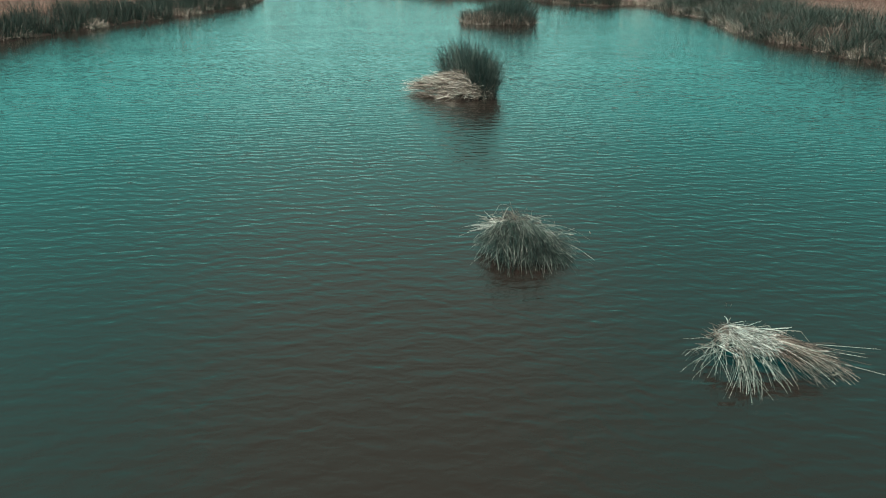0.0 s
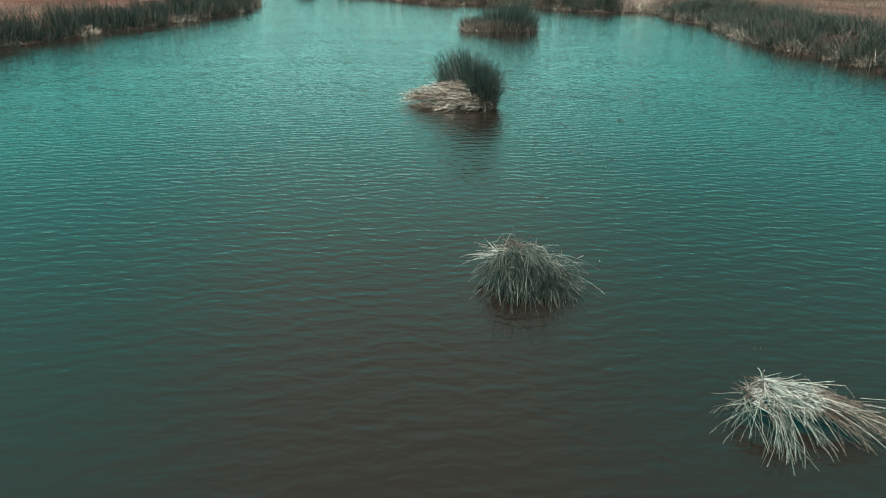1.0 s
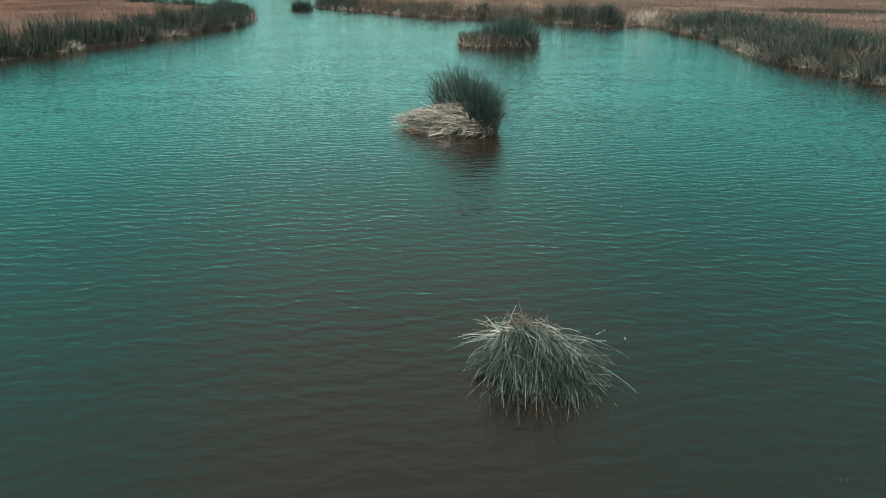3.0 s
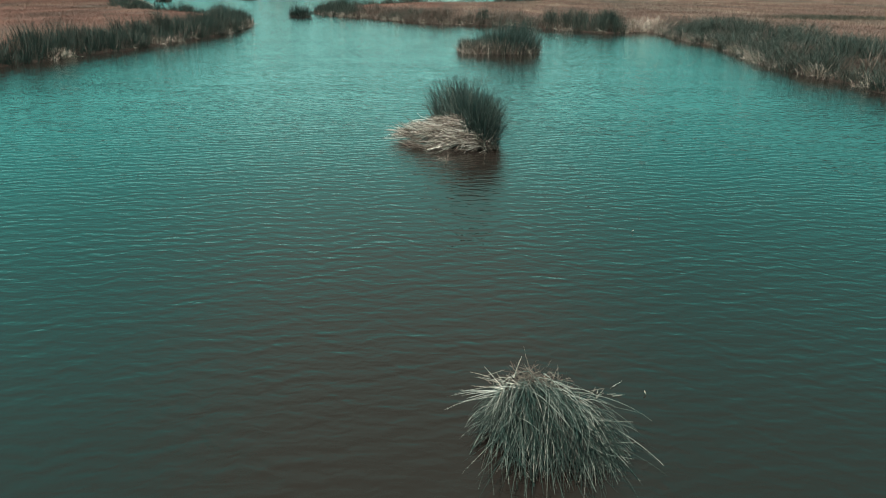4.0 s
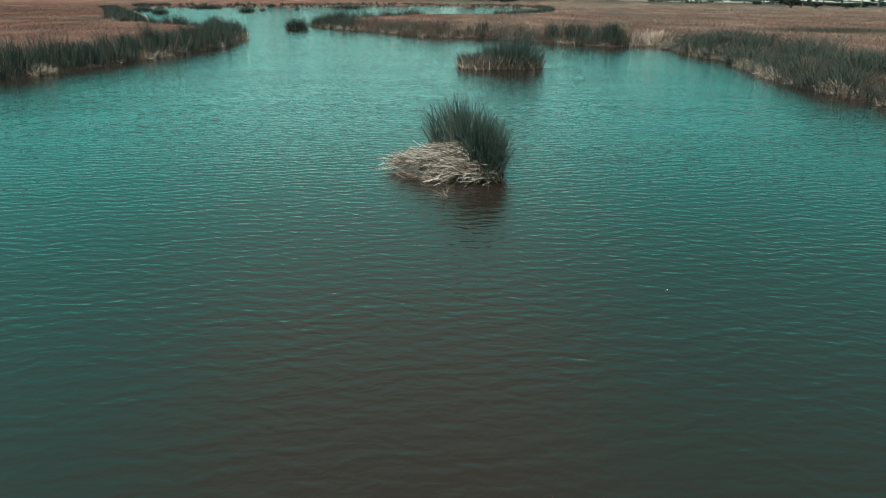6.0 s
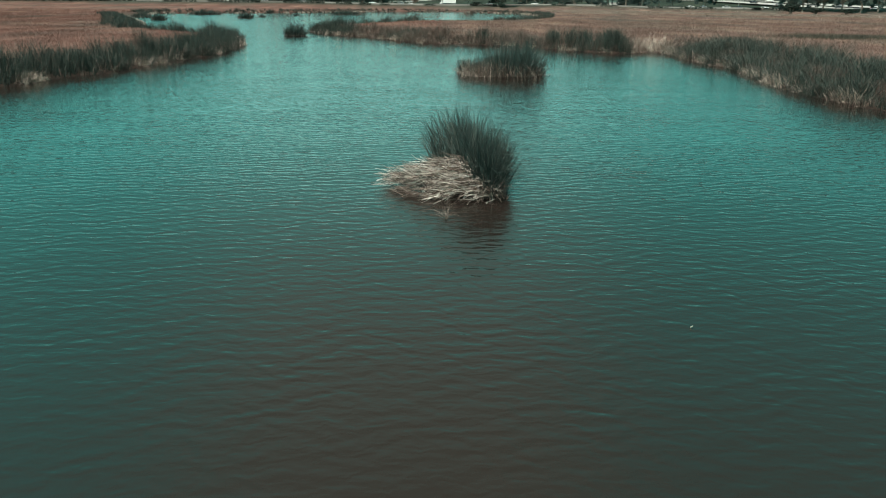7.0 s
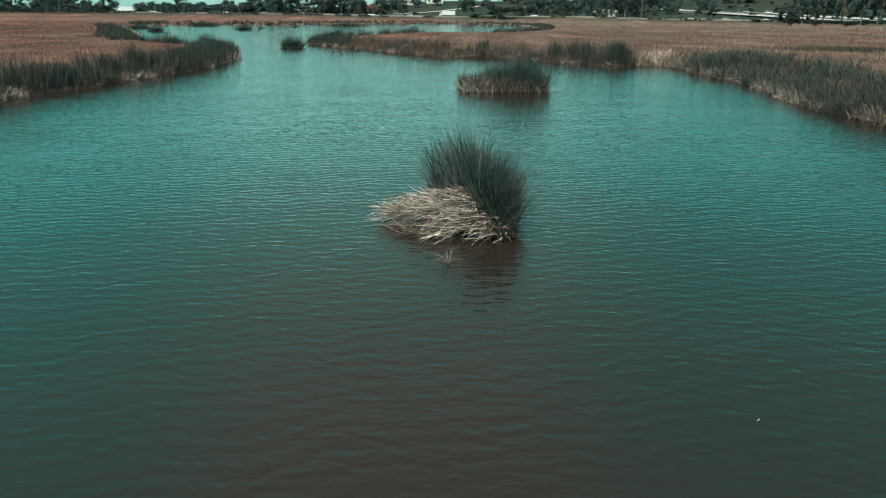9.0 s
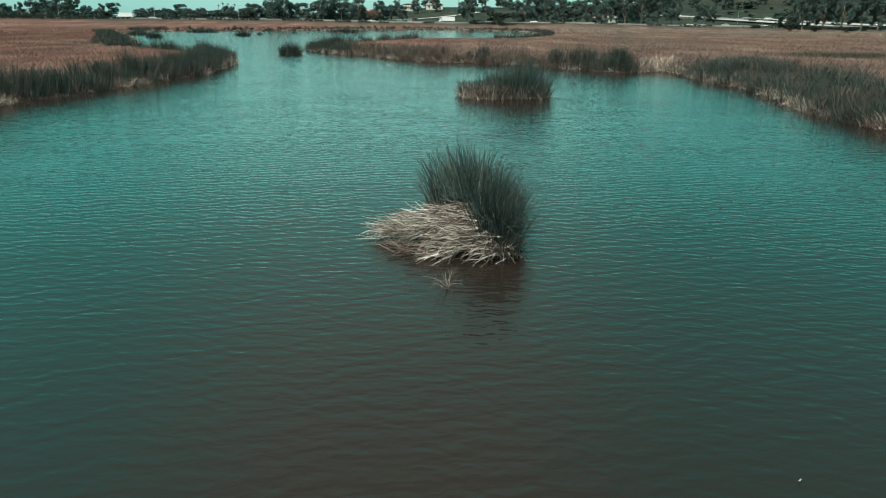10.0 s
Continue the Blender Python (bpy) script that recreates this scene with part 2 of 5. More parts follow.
M_GROUND = make_ground()
M_MUD = plain("wet_mud", (0.045, 0.034, 0.028), (0.09, 0.068, 0.052), 6.0, 0.7, bump=0.05)
# leaf tones lifted and blued, so distance haze is in the colour
M_LEAF = stalks("eucalyptus_leaves", [(0.0, (0.056, 0.088, 0.082)), (0.6, (0.068, 0.100, 0.092)), (1.0, (0.088, 0.118, 0.106))], 0.9, shine=0.08)
M_BUSH = stalks("shrub_leaves", [(0.0, (0.022, 0.034, 0.028)), (1.0, (0.040, 0.054, 0.043))], 0.9, shine=0.08)
M_BARE = stalks("brown_leaves", [(0.0, (0.09, 0.06, 0.048)), (1.0, (0.18, 0.12, 0.09))])
M_BARK = plain("pale_bark", (0.10, 0.08, 0.065), (0.30, 0.26, 0.21), 1.5)
M_ASPHALT = plain("sunlit_road", (0.28, 0.29, 0.28), (0.40, 0.41, 0.40), 0.6, 0.85)
M_RAIL = plain("pale_concrete", (0.28, 0.28, 0.26), (0.40, 0.40, 0.37), 0.8, 0.8)
M_BARRIER = plain("weathered_concrete", (0.10, 0.10, 0.09), (0.34, 0.32, 0.29), 0.05, 0.85)
M_WHITE = plain("white_paint", (0.74, 0.74, 0.72), (0.82, 0.82, 0.80), 1.0, 0.35)
M_SILVER = plain("silver_paint", (0.36, 0.37, 0.38), (0.44, 0.45, 0.46), 1.0, 0.3, 0.4)
M_DARKCAR = plain("dark_paint", (0.03, 0.03, 0.035), (0.06, 0.06, 0.065), 1.0, 0.3)
M_TYRE = plain("tyre_rubber", (0.018, 0.018, 0.018), (0.03, 0.03, 0.03), 8.0, 0.9)
M_GLASS = plain("car_glass", (0.02, 0.025, 0.03), (0.03, 0.035, 0.04), 2.0, 0.08)
M_ROOF = plain("roof_tiles", (0.24, 0.17, 0.14), (0.34, 0.25, 0.20), 1.2, 0.85)
M_STUCCO = plain("pale_stucco", (0.60, 0.57, 0.52), (0.74, 0.71, 0.65), 0.7, 0.9)
M_POLE = plain("steel_pole", (0.28, 0.28, 0.28), (0.38, 0.38, 0.37), 2.0, 0.5, 0.6)
M_TWIG = plain("dead_twig", (0.12, 0.085, 0.068), (0.36, 0.29, 0.24), 12.0, 0.8)

# ---- mesh helpers ----
R = np.random.default_rng(7)


def part(name, data, mat, parent, label=""):
    """Links a bmesh, or a ready mesh, as one mesh object under a thing."""
    if isinstance(data, bmesh.types.BMesh):
        me = bpy.data.meshes.new(name)
        data.to_mesh(me)
        data.free()
        me.materials.append(mat)
    else:
        me = data
    ob = new(name, me)
    ob.parent = parent
    if label:
        tagged(ob, label)
    return ob


def blades(root, az, lean, length, width, bend, segs=4, tube=False, kink=None, floor=None, taper=0.25, swirl=0.0):
    """Verts and faces of curved stalks. lean: start angle from upright; bend: how far each turns over along its length."""
    n = len(az)
    pts = np.zeros((segs + 1, n, 3))
    pts[0] = root
    kink = np.zeros(n) if kink is None else kink
    ks = R.uniform(0.35, 0.8, n)
    rest = R.uniform(0.0, 0.07, n)
    for i in range(segs):
        s = (i + 0.5) / segs
        a = lean + bend * s + np.where(s > ks, kink, 0)
        h = az + swirl * s
        step = np.stack([np.sin(a) * np.cos(h), np.sin(a) * np.sin(h), np.cos(a)], 1) * (length / segs)[:, None]
        pts[i + 1] = pts[i] + step
        if floor is not None:
            low = floor(pts[i + 1][:, 0], pts[i + 1][:, 1]) + rest * (1 - i / segs)
            pts[i + 1][:, 2] = np.maximum(pts[i + 1][:, 2], low)
    sides = 3 if tube else 2
    phi = R.uniform(0, 2 * np.pi, n)
    verts = np.zeros((segs + 1, sides, n, 3))
    for i in range(segs + 1):
        w = width * (1 - (1 - taper) * (i / segs) ** 2)
        for k in range(sides):
            if tube:
                q = phi + k * 2 * np.pi / 3
                off = np.stack([np.cos(q), np.sin(q), 0.6 * np.sin(q + 1.0)], 1) * (w / 2)[:, None]
            else:
                off = np.stack([np.cos(phi), np.sin(phi), np.zeros(n)], 1) * ((k - 0.5) * w)[:, None]
            verts[i, k] = pts[i] + off
    idx = np.arange((segs + 1) * sides * n).reshape(segs + 1, sides, n)
    faces = []
    for i in range(segs):
        for k in range(sides if tube else 1):
            k2 = (k + 1) % sides
            faces.append(np.stack([idx[i, k], idx[i, k2], idx[i + 1, k2], idx[i + 1, k]], 1))
    return verts.reshape(-1, 3), np.concatenate(faces)


def stalk_mesh(name, mat, *sets):
    vs, fs, o = [], [], 0
    for v, f in sets:
        vs.append(v)
        fs.append(f + o)
        o += len(v)
    v, f = np.concatenate(vs), np.concatenate(fs)
    me = bpy.data.meshes.new(name)
    me.vertices.add(len(v))
    me.vertices.foreach_set("co", v.astype(np.float32).ravel())
    me.loops.add(len(f) * 4)
    me.loops.foreach_set("vertex_index", f.astype(np.int32).ravel())
    me.polygons.add(len(f))
    me.polygons.foreach_set("loop_start", np.arange(0, len(f) * 4, 4, dtype=np.int32))
    me.polygons.foreach_set("loop_total", np.full(len(f), 4, dtype=np.int32))
    me.materials.append(mat)
    me.update(calc_edges=True)
    return me


def stalks_apart(name, mat, parent, label, blade_set, segs):
    """Three-sided stalks that can be told apart: each one a part of its own."""
    v, f = blade_set
    count = len(v) // ((segs + 1) * 3)
    grid = v.reshape(segs + 1, 3, count, 3)
    i = np.arange((segs + 1) * 3).reshape(segs + 1, 3)
    own = np.concatenate([np.stack([i[:-1, k], i[:-1, (k + 1) % 3], i[1:, (k + 1) % 3], i[1:, k]], 1) for k in range(3)])
    for j in range(count):
        part(name, stalk_mesh(name, mat, (grid[:, :, j].reshape(-1, 3), own)), mat, parent, label)


def inside(px, py, poly):
    """Even-odd test of points against a closed outline."""
    hit = np.zeros(len(px), dtype=bool)
    for (x0, y0), (x1, y1) in zip(poly, np.roll(poly, -1, axis=0)):
        c = (y0 > py) != (y1 > py)
        hit ^= c & (px < (x1 - x0) * (py - y0) / (y1 - y0 + 1e-12) + x0)
    return hit


def distance(px, py, poly, closed=True):
    best = np.full(len(px), 1e9)
    ends = np.roll(poly, -1, axis=0) if closed else poly[1:]
    for (x0, y0), (x1, y1) in zip(poly, ends):
        dx, dy = x1 - x0, y1 - y0
        u = np.clip(((px - x0) * dx + (py - y0) * dy) / (dx * dx + dy * dy + 1e-12), 0, 1)
        best = np.minimum(best, np.hypot(px - x0 - u * dx, py - y0 - u * dy))
    return best


def wobble(x, y, scale, seed=0.0):
    """A cheap smooth field of about -1 to 1."""
    x, y = x / scale, y / scale
    return (np.sin(x * 1.7 + 1.3 * np.sin(y * 1.1 + seed) + seed) + np.sin(y * 2.1 + 1.7 * np.sin(x * 0.8 + 2 * seed)) + np.sin((x + y) * 3.1 + seed * 3) * 0.6) / 2.6


# ---- the lake's outline ----
LEFT_SHORE = [(-60, -90), (-45, -20), (-38, 10), (-31.5, 30), (-29.3, 45), (-27.8, 52), (-27.0, 58), (-25.6, 64), (-24.9, 69.5), (-24.3, 76), (-23.5, 83), (-24.1, 92), (-26.3, 104),
              (-29, 110), (-35, 115), (-44, 125), (-56, 146), (-70, 178), (-95, 230), (-106, 252)]
FAR_SHORE = [(-113, 285), (-115, 325), (-80, 352), (-65, 382), (-36, 440), (9, 448), (36, 400), (42, 368), (36, 285), (27, 232), (10.5, 200)]
RIGHT_SHORE = [(-7.5, 194), (-19.5, 160), (-23.6, 149), (-24.6, 143.5), (-18.4, 131), (-11.3, 122.5), (-3.5, 109.5), (2.9, 106.6), (9, 102), (14.6, 96.8), (20.3, 91), (24.8, 92.8), (25.6, 87.5), (25.4, 78.4),
               (26.1, 72.4), (25.1, 65.6), (23.6, 57.5), (23.5, 52), (23.8, 48), (24.3, 42), (24.7, 38), (27, 20), (32, -10), (45, -90)]


def rounded(points, steps=4):
    """A smooth line through the points."""
    p = np.array([points[0], *points, points[-1]], dtype=float)
    out = []
    for i in range(1, len(p) - 2):
        for k in range(steps):
            u = k / steps
            out.append(0.5 * (2 * p[i] + (p[i + 1] - p[i - 1]) * u + (2 * p[i - 1] - 5 * p[i] + 4 * p[i + 1] - p[i + 2]) * u * u + (3 * p[i] - p[i - 1] - 3 * p[i + 1] + p[i + 2]) * u ** 3))
    out.append(p[-2])
    return np.array(out)


LAKE = rounded([*LEFT_SHORE, *FAR_SHORE, *RIGHT_SHORE])


def shore(px, py):
    """Distance from the waterline: positive on land."""
    d = distance(px, py, LAKE)
    d = np.where(inside(px, py, LAKE), -d, d)
    return d + 0.45 * wobble(px, py, 2.2, 0.7)


def reed_depth(px, py):
    """How far the standing reeds reach in from the waterline before the dry marsh begins."""
    return np.where((px > 18) & (py < 96), 6.5, 2.0)


def ease(x, a, b):
    u = np.clip((x - a) / (b - a), 0, 1)
    return u * u * (3 - 2 * u)


ROAD_LINE = [(-520, 455), (-300, 482), (-200, 498), (-100, 505), (0, 503), (90, 488), (150, 460), (200, 430), (260, 402), (420, 345)]


def road_y(x):
    return np.interp(x, [p[0] for p in ROAD_LINE], [p[1] for p in ROAD_LINE])


def ground_z(px, py):
    px, py = np.asarray(px, dtype=float), np.asarray(py, dtype=float)
    d = shore(px, py)
    z = np.where(d < 0, np.maximum(d * 0.35, -0.9), 0.0)
    land = 0.12 * ease(d, 0, 0.6) + 1.0 * ease(d, 1.0, 4.5) + 0.06 * wobble(px, py, 5.0, 2.0) * ease(d, 1, 6)
    land = land + 1.3 * ease(d, 20, 90) * ease(py, 250, 430) * ease(px, 150, 60)
    r = py - road_y(px)
    bank = 2.3 * ease(r, -30, -12) * ease(d, 2, 20)
    bank = bank + 4.6 * ease(r, 9, 58) * ease(px, 128, 165)
    hill = 13.0 * ease(r, 55, 215) * (0.12 + 0.88 * ease(px, -160, 10)) + 18.0 * ease(r, 130, 420) * ease(px, 120, 330)
    return np.where(d < 0, z, land + bank + hill)


def spread(lo, hi, fine, growth, far):
    a = list(np.arange(lo, hi + fine, fine))
    s = fine
    while a[-1] < far[1]:
        s *= growth
        a.append(a[-1] + s)
    s = fine
    while a[0] > far[0]:
        s *= growth
        a.insert(0, a[0] - s)
    return np.array(a)


def build_ground():
    gx = spread(-60, 60, 1.0, 1.06, (-2600, 2600))
    gy = spread(20, 165, 1.0, 1.05, (-900, 3600))
    X, Y = np.meshgrid(gx, gy)
    x, y = X.ravel(), Y.ravel()
    d = shore(x, y)
    z = ground_z(x, y)
    nx, ny = len(gx), len(gy)
    i = np.arange(nx * ny).reshape(ny, nx)
    f = np.stack([i[:-1, :-1], i[:-1, 1:], i[1:, 1:], i[1:, :-1]], -1).reshape(-1, 4)
    me = stalk_mesh("ground", M_GROUND, (np.stack([x, y, z], 1), f))
    me.polygons.foreach_set("use_smooth", np.ones(len(me.polygons), dtype=bool))
    cover = me.attributes.new("cover", "FLOAT_COLOR", "POINT")
    col = np.zeros((len(x), 4))
    col[:, 0] = ease(d - reed_depth(x, y), 0.0, 1.6)
    col[:, 1] = ease(y - road_y(x), -26, -14) * (d > 0)
    col[:, 2] = ease(x, 160, 240) * ease(y - road_y(x), 90, 200) * 0.4
    col[:, 3] = ease(-x, -5, 25)
    cover.data.foreach_set("color", col.astype(np.float32).ravel())
    tagged(new("ground", me), "brown marsh ground rising to a far embankment and hills", "ground", kind="structure")


build_ground()


def build_water():
    gx, gy = np.linspace(-420, 220, 65), np.linspace(-160, 560, 73)
    X, Y = np.meshgrid(gx, gy)
    i = np.arange(X.size).reshape(X.shape)
    f = np.stack([i[:-1, :-1], i[:-1, 1:], i[1:, 1:], i[1:, :-1]], -1).reshape(-1, 4)
    me = stalk_mesh("water", M_WATER, (np.stack([X.ravel(), Y.ravel(), np.zeros(X.size)], 1), f))
    tagged(new("water", me), "rippled murky lake water reflecting a teal sky", "water", kind="structure")


build_water()

# ---- reeds in the water ----


def thing(name, at, label, category, group=""):
    ob = new(name)
    ob.location = at
    return tagged(ob, label, category, group)


def mound(rx, ry, height, seed=0.0, depth=0.9, rings=10, spokes=28):
    """A lumpy heap of mud and roots that reaches down to the lake bed."""
    bm = bmesh.new()
    loops = []
    for r in range(rings + 1):
        u = r / rings
        row = []
        for k in range(spokes):
            a = 2 * math.pi * k / spokes
            w = 1 + 0.14 * math.sin(3 * a + seed) + 0.08 * math.sin(7 * a + 2 * seed)
            rad = 1.25 - u * 1.2
            z = -depth + (depth + height) * math.sin(u * math.pi / 2) ** 0.8 + 0.03 * math.sin(5 * a + 9 * u + seed)
            row.append(bm.verts.new((rx * rad * w * math.cos(a), ry * rad * w * math.sin(a), z)))
        loops.append(row)
    for a, b in zip(loops, loops[1:]):
        for k in range(spokes):
            bm.faces.new((a[k], a[(k + 1) % spokes], b[(k + 1) % spokes], b[k]))
    bm.faces.new(loops[-1])
    bm.faces.new(loops[0][::-1])
    return bm


def in_outline(n, outline):
    poly = np.array(outline, dtype=float)
    lo, hi = poly.min(0), poly.max(0)
    p = R.uniform(lo, hi, (n * 6, 2))
    p = p[inside(p[:, 0], p[:, 1], poly)][:n]
    return p


def bulrush_island():
    at = (0.8, 29.0, 0)
    clump = thing("bulrush_clump", at, "tall dark green bulrush clump over pale fallen straw in the lake", "reeds", "reed clumps in the lake")
    part("root_mound", mound(1.35, 1.75, 0.22, 0.4), M_MUD, clump, "wet brown mud and roots")
    poly = [(-0.70, 1.8), (0.35, 0.35), (0.75, -1.2), (1.15, -1.9), (1.55, -0.7), (1.6, 1.3), (0.9, 2.4), (-0.5, 2.4)]
    tufts, per = 150, 11
    c = in_outline(tufts, poly)
    tufts = len(c)
    n = tufts * per
    p = np.repeat(c, per, 0) + R.normal(0, 0.09, (n, 2))
    hgt = 2.42 + 0.14 * wobble(p[:, 0], p[:, 1], 0.5, 1.0) - 0.75 * ease(-p[:, 0], 0.0, 0.9) - 0.75 * ease(p[:, 0], 0.5, 1.75)
    out = np.hypot(p[:, 0] - 0.5, (p[:, 1] - 0.4) * 0.7) / 1.5
    az = np.arctan2(p[:, 1] - 0.4, p[:, 0] - 0.5) + np.repeat(R.normal(0, 0.8, tufts), per) + R.normal(0, 0.8, n)
    root = np.column_stack([p, np.full(n, -0.05)])
    green = blades(root, az, np.abs(R.normal(0.04, 0.07, n)) + 0.11 * out ** 2 + np.repeat(np.abs(R.normal(0, 0.06, tufts)), per), hgt * np.repeat(R.uniform(0.88, 1.02, tufts), per) * R.uniform(0.62, 1.0, n) ** 0.8, R.uniform(0.017, 0.030, n), R.uniform(0.0, 0.7, n), 6, True, kink=R.choice([0, 0, 0, 0, 0, 0.7, 1.2], n), taper=0.10)
    # shorter stalks that droop over the foot
    m = 420
    k = in_outline(m, [(0.7, -1.5), (1.15, -2.0), (1.6, -0.8), (1.6, 0.6), (1.2, 0.4)])
    m = len(k)
    droop = blades(np.column_stack([k, np.full(m, -0.05)]), R.normal(-0.9, 0.8, m), R.uniform(0.05, 0.45, m), R.uniform(0.6, 1.35, m), R.uniform(0.010, 0.018, m), R.uniform(0.3, 1.7, m), 6, True, taper=0.12)
    part("green_stalk", stalk_mesh("green_stalk", M_GREEN, green, droop), M_GREEN, clump, "dense upright dark green stalks")

    def fl(x, y):
        top = np.interp(x, (-2.2, -1.5, -0.6, 0.3, 0.9, 1.5), (0.0, 0.14, 0.42, 0.68, 0.48, 0.0))
        line = np.interp(x, (-2.1, -0.5, 0.5, 1.4), (-0.2, 0.3, 0.2, -0.6))
        off = np.where(y < line, (line - y) / np.interp(x, (-2.1, -1.2, 0.3, 1.2), (0.5, 1.1, 2.4, 1.8)), (y - line) / 0.9)
        return -0.04 + (top + 0.04) * np.clip(1 - off ** 1.3, 0, 1)

    def laid(n, xs, ys, heading, fan, short, long, lift=0.16, bunch=6, width=0.024):
        """Straw lying in loose bunches over the heap."""
        k = n // bunch
        x, y = np.repeat(R.uniform(*xs, k), bunch), np.repeat(R.uniform(*ys, k), bunch)
        n = len(x)
        x, y = x + R.normal(0, 0.10, n), y + R.normal(0, 0.12, n)
        az = np.radians(np.repeat(R.normal(heading, fan, k), bunch) + R.normal(0, 15, n))
        root = np.column_stack([x, y, fl(x, y) + np.repeat(R.uniform(0, lift, k), bunch) + R.uniform(0, 0.05, n)])
        return blades(root, az, R.uniform(1.25, 1.75, n), np.repeat(R.uniform(short, long, k), bunch) * R.uniform(0.6, 1.1, n), R.uniform(0.6, 1.25, n) * width, R.uniform(-0.05, 0.35, n), 5, True, floor=fl, kink=R.choice([0, 0, 0, 0.45, -0.4], n), taper=0.4)

    under = laid(900, (-1.3, 1.1), (-1.5, 0.6), 215, 50, 0.4, 0.9, 0.03)
    tagged(part("straw_bed", stalk_mesh("straw_bed", M_TAIL, under), M_TAIL, clump), "older brown straw in the heap", kind="stuff")
    sets = [laid(330, (-1.65, -0.6), (-0.45, 0.35), 199, 12, 0.5, 1.05, 0.10), laid(420, (-0.9, 0.4), (-0.8, 0.2), 205, 20, 0.7, 1.3), laid(300, (-0.5, 0.9), (-1.7, -0.7), 208, 24, 0.6, 1.15), laid(200, (0.4, 1.15), (-1.95, -0.8), 228, 26, 0.5, 1.0, 0.16),
            laid(150, (-0.8, 0.9), (-1.5, -0.2), 275, 45, 0.4, 0.8, 0.14), laid(130, (-0.6, 0.7), (-0.9, 0.5), 330, 60, 0.35, 0.8, 0.10), laid(56, (0.7, 1.2), (-1.6, -1.0), 262, 18, 0.5, 0.8, 0.25), laid(60, (-1.0, -0.2), (0.2, 0.7), 180, 25, 0.4, 0.8, 0.12)]
    crest = [laid(260, (-0.45, 0.75), (-0.75, 0.25), 230, 70, 0.3, 0.7, 0.16, 5, 0.016), laid(70, (-1.2, -0.3), (-0.5, 0.2), 200, 40, 0.3, 0.7, 0.12, 5, 0.016)]
    tagged(part("brown_crest", stalk_mesh("brown_crest", M_TAIL, *crest), M_TAIL, clump), "tangled brown straw on top of the heap", kind="stuff")
    m = 150
    sx, sy = R.normal(0.05, 0.55, m), R.normal(-0.4, 0.6, m)
    sets.append(blades(np.column_stack([sx, sy, fl(sx, sy) + 0.06]), R.uniform(0, 6.28, m), R.uniform(0.7, 1.6, m), R.uniform(0.2, 0.6, m), R.uniform(0.008, 0.016, m), R.uniform(0, 0.8, m), 4, True, floor=fl))
    part("fallen_straw", stalk_mesh("fallen_straw", M_STRAW, *sets), M_STRAW, clump, "pale bleached straw lying in a heap")
    # dry stalks at the foot of the green side
    m = 300
    sx, sy = R.uniform(0.6, 1.55, m), R.uniform(-2.0, -0.5, m)
    foot = blades(np.column_stack([sx, sy, np.zeros(m)]), R.uniform(0, 6.28, m), R.uniform(0.05, 0.7, m), R.uniform(0.3, 1.0, m), R.uniform(0.012, 0.020, m), R.uniform(0.2, 1.6, m), 4, True)
    part("dry_stalk", stalk_mesh("dry_stalk", M_TAIL, foot), M_TAIL, clump, "dry brown stalks at the water's edge")


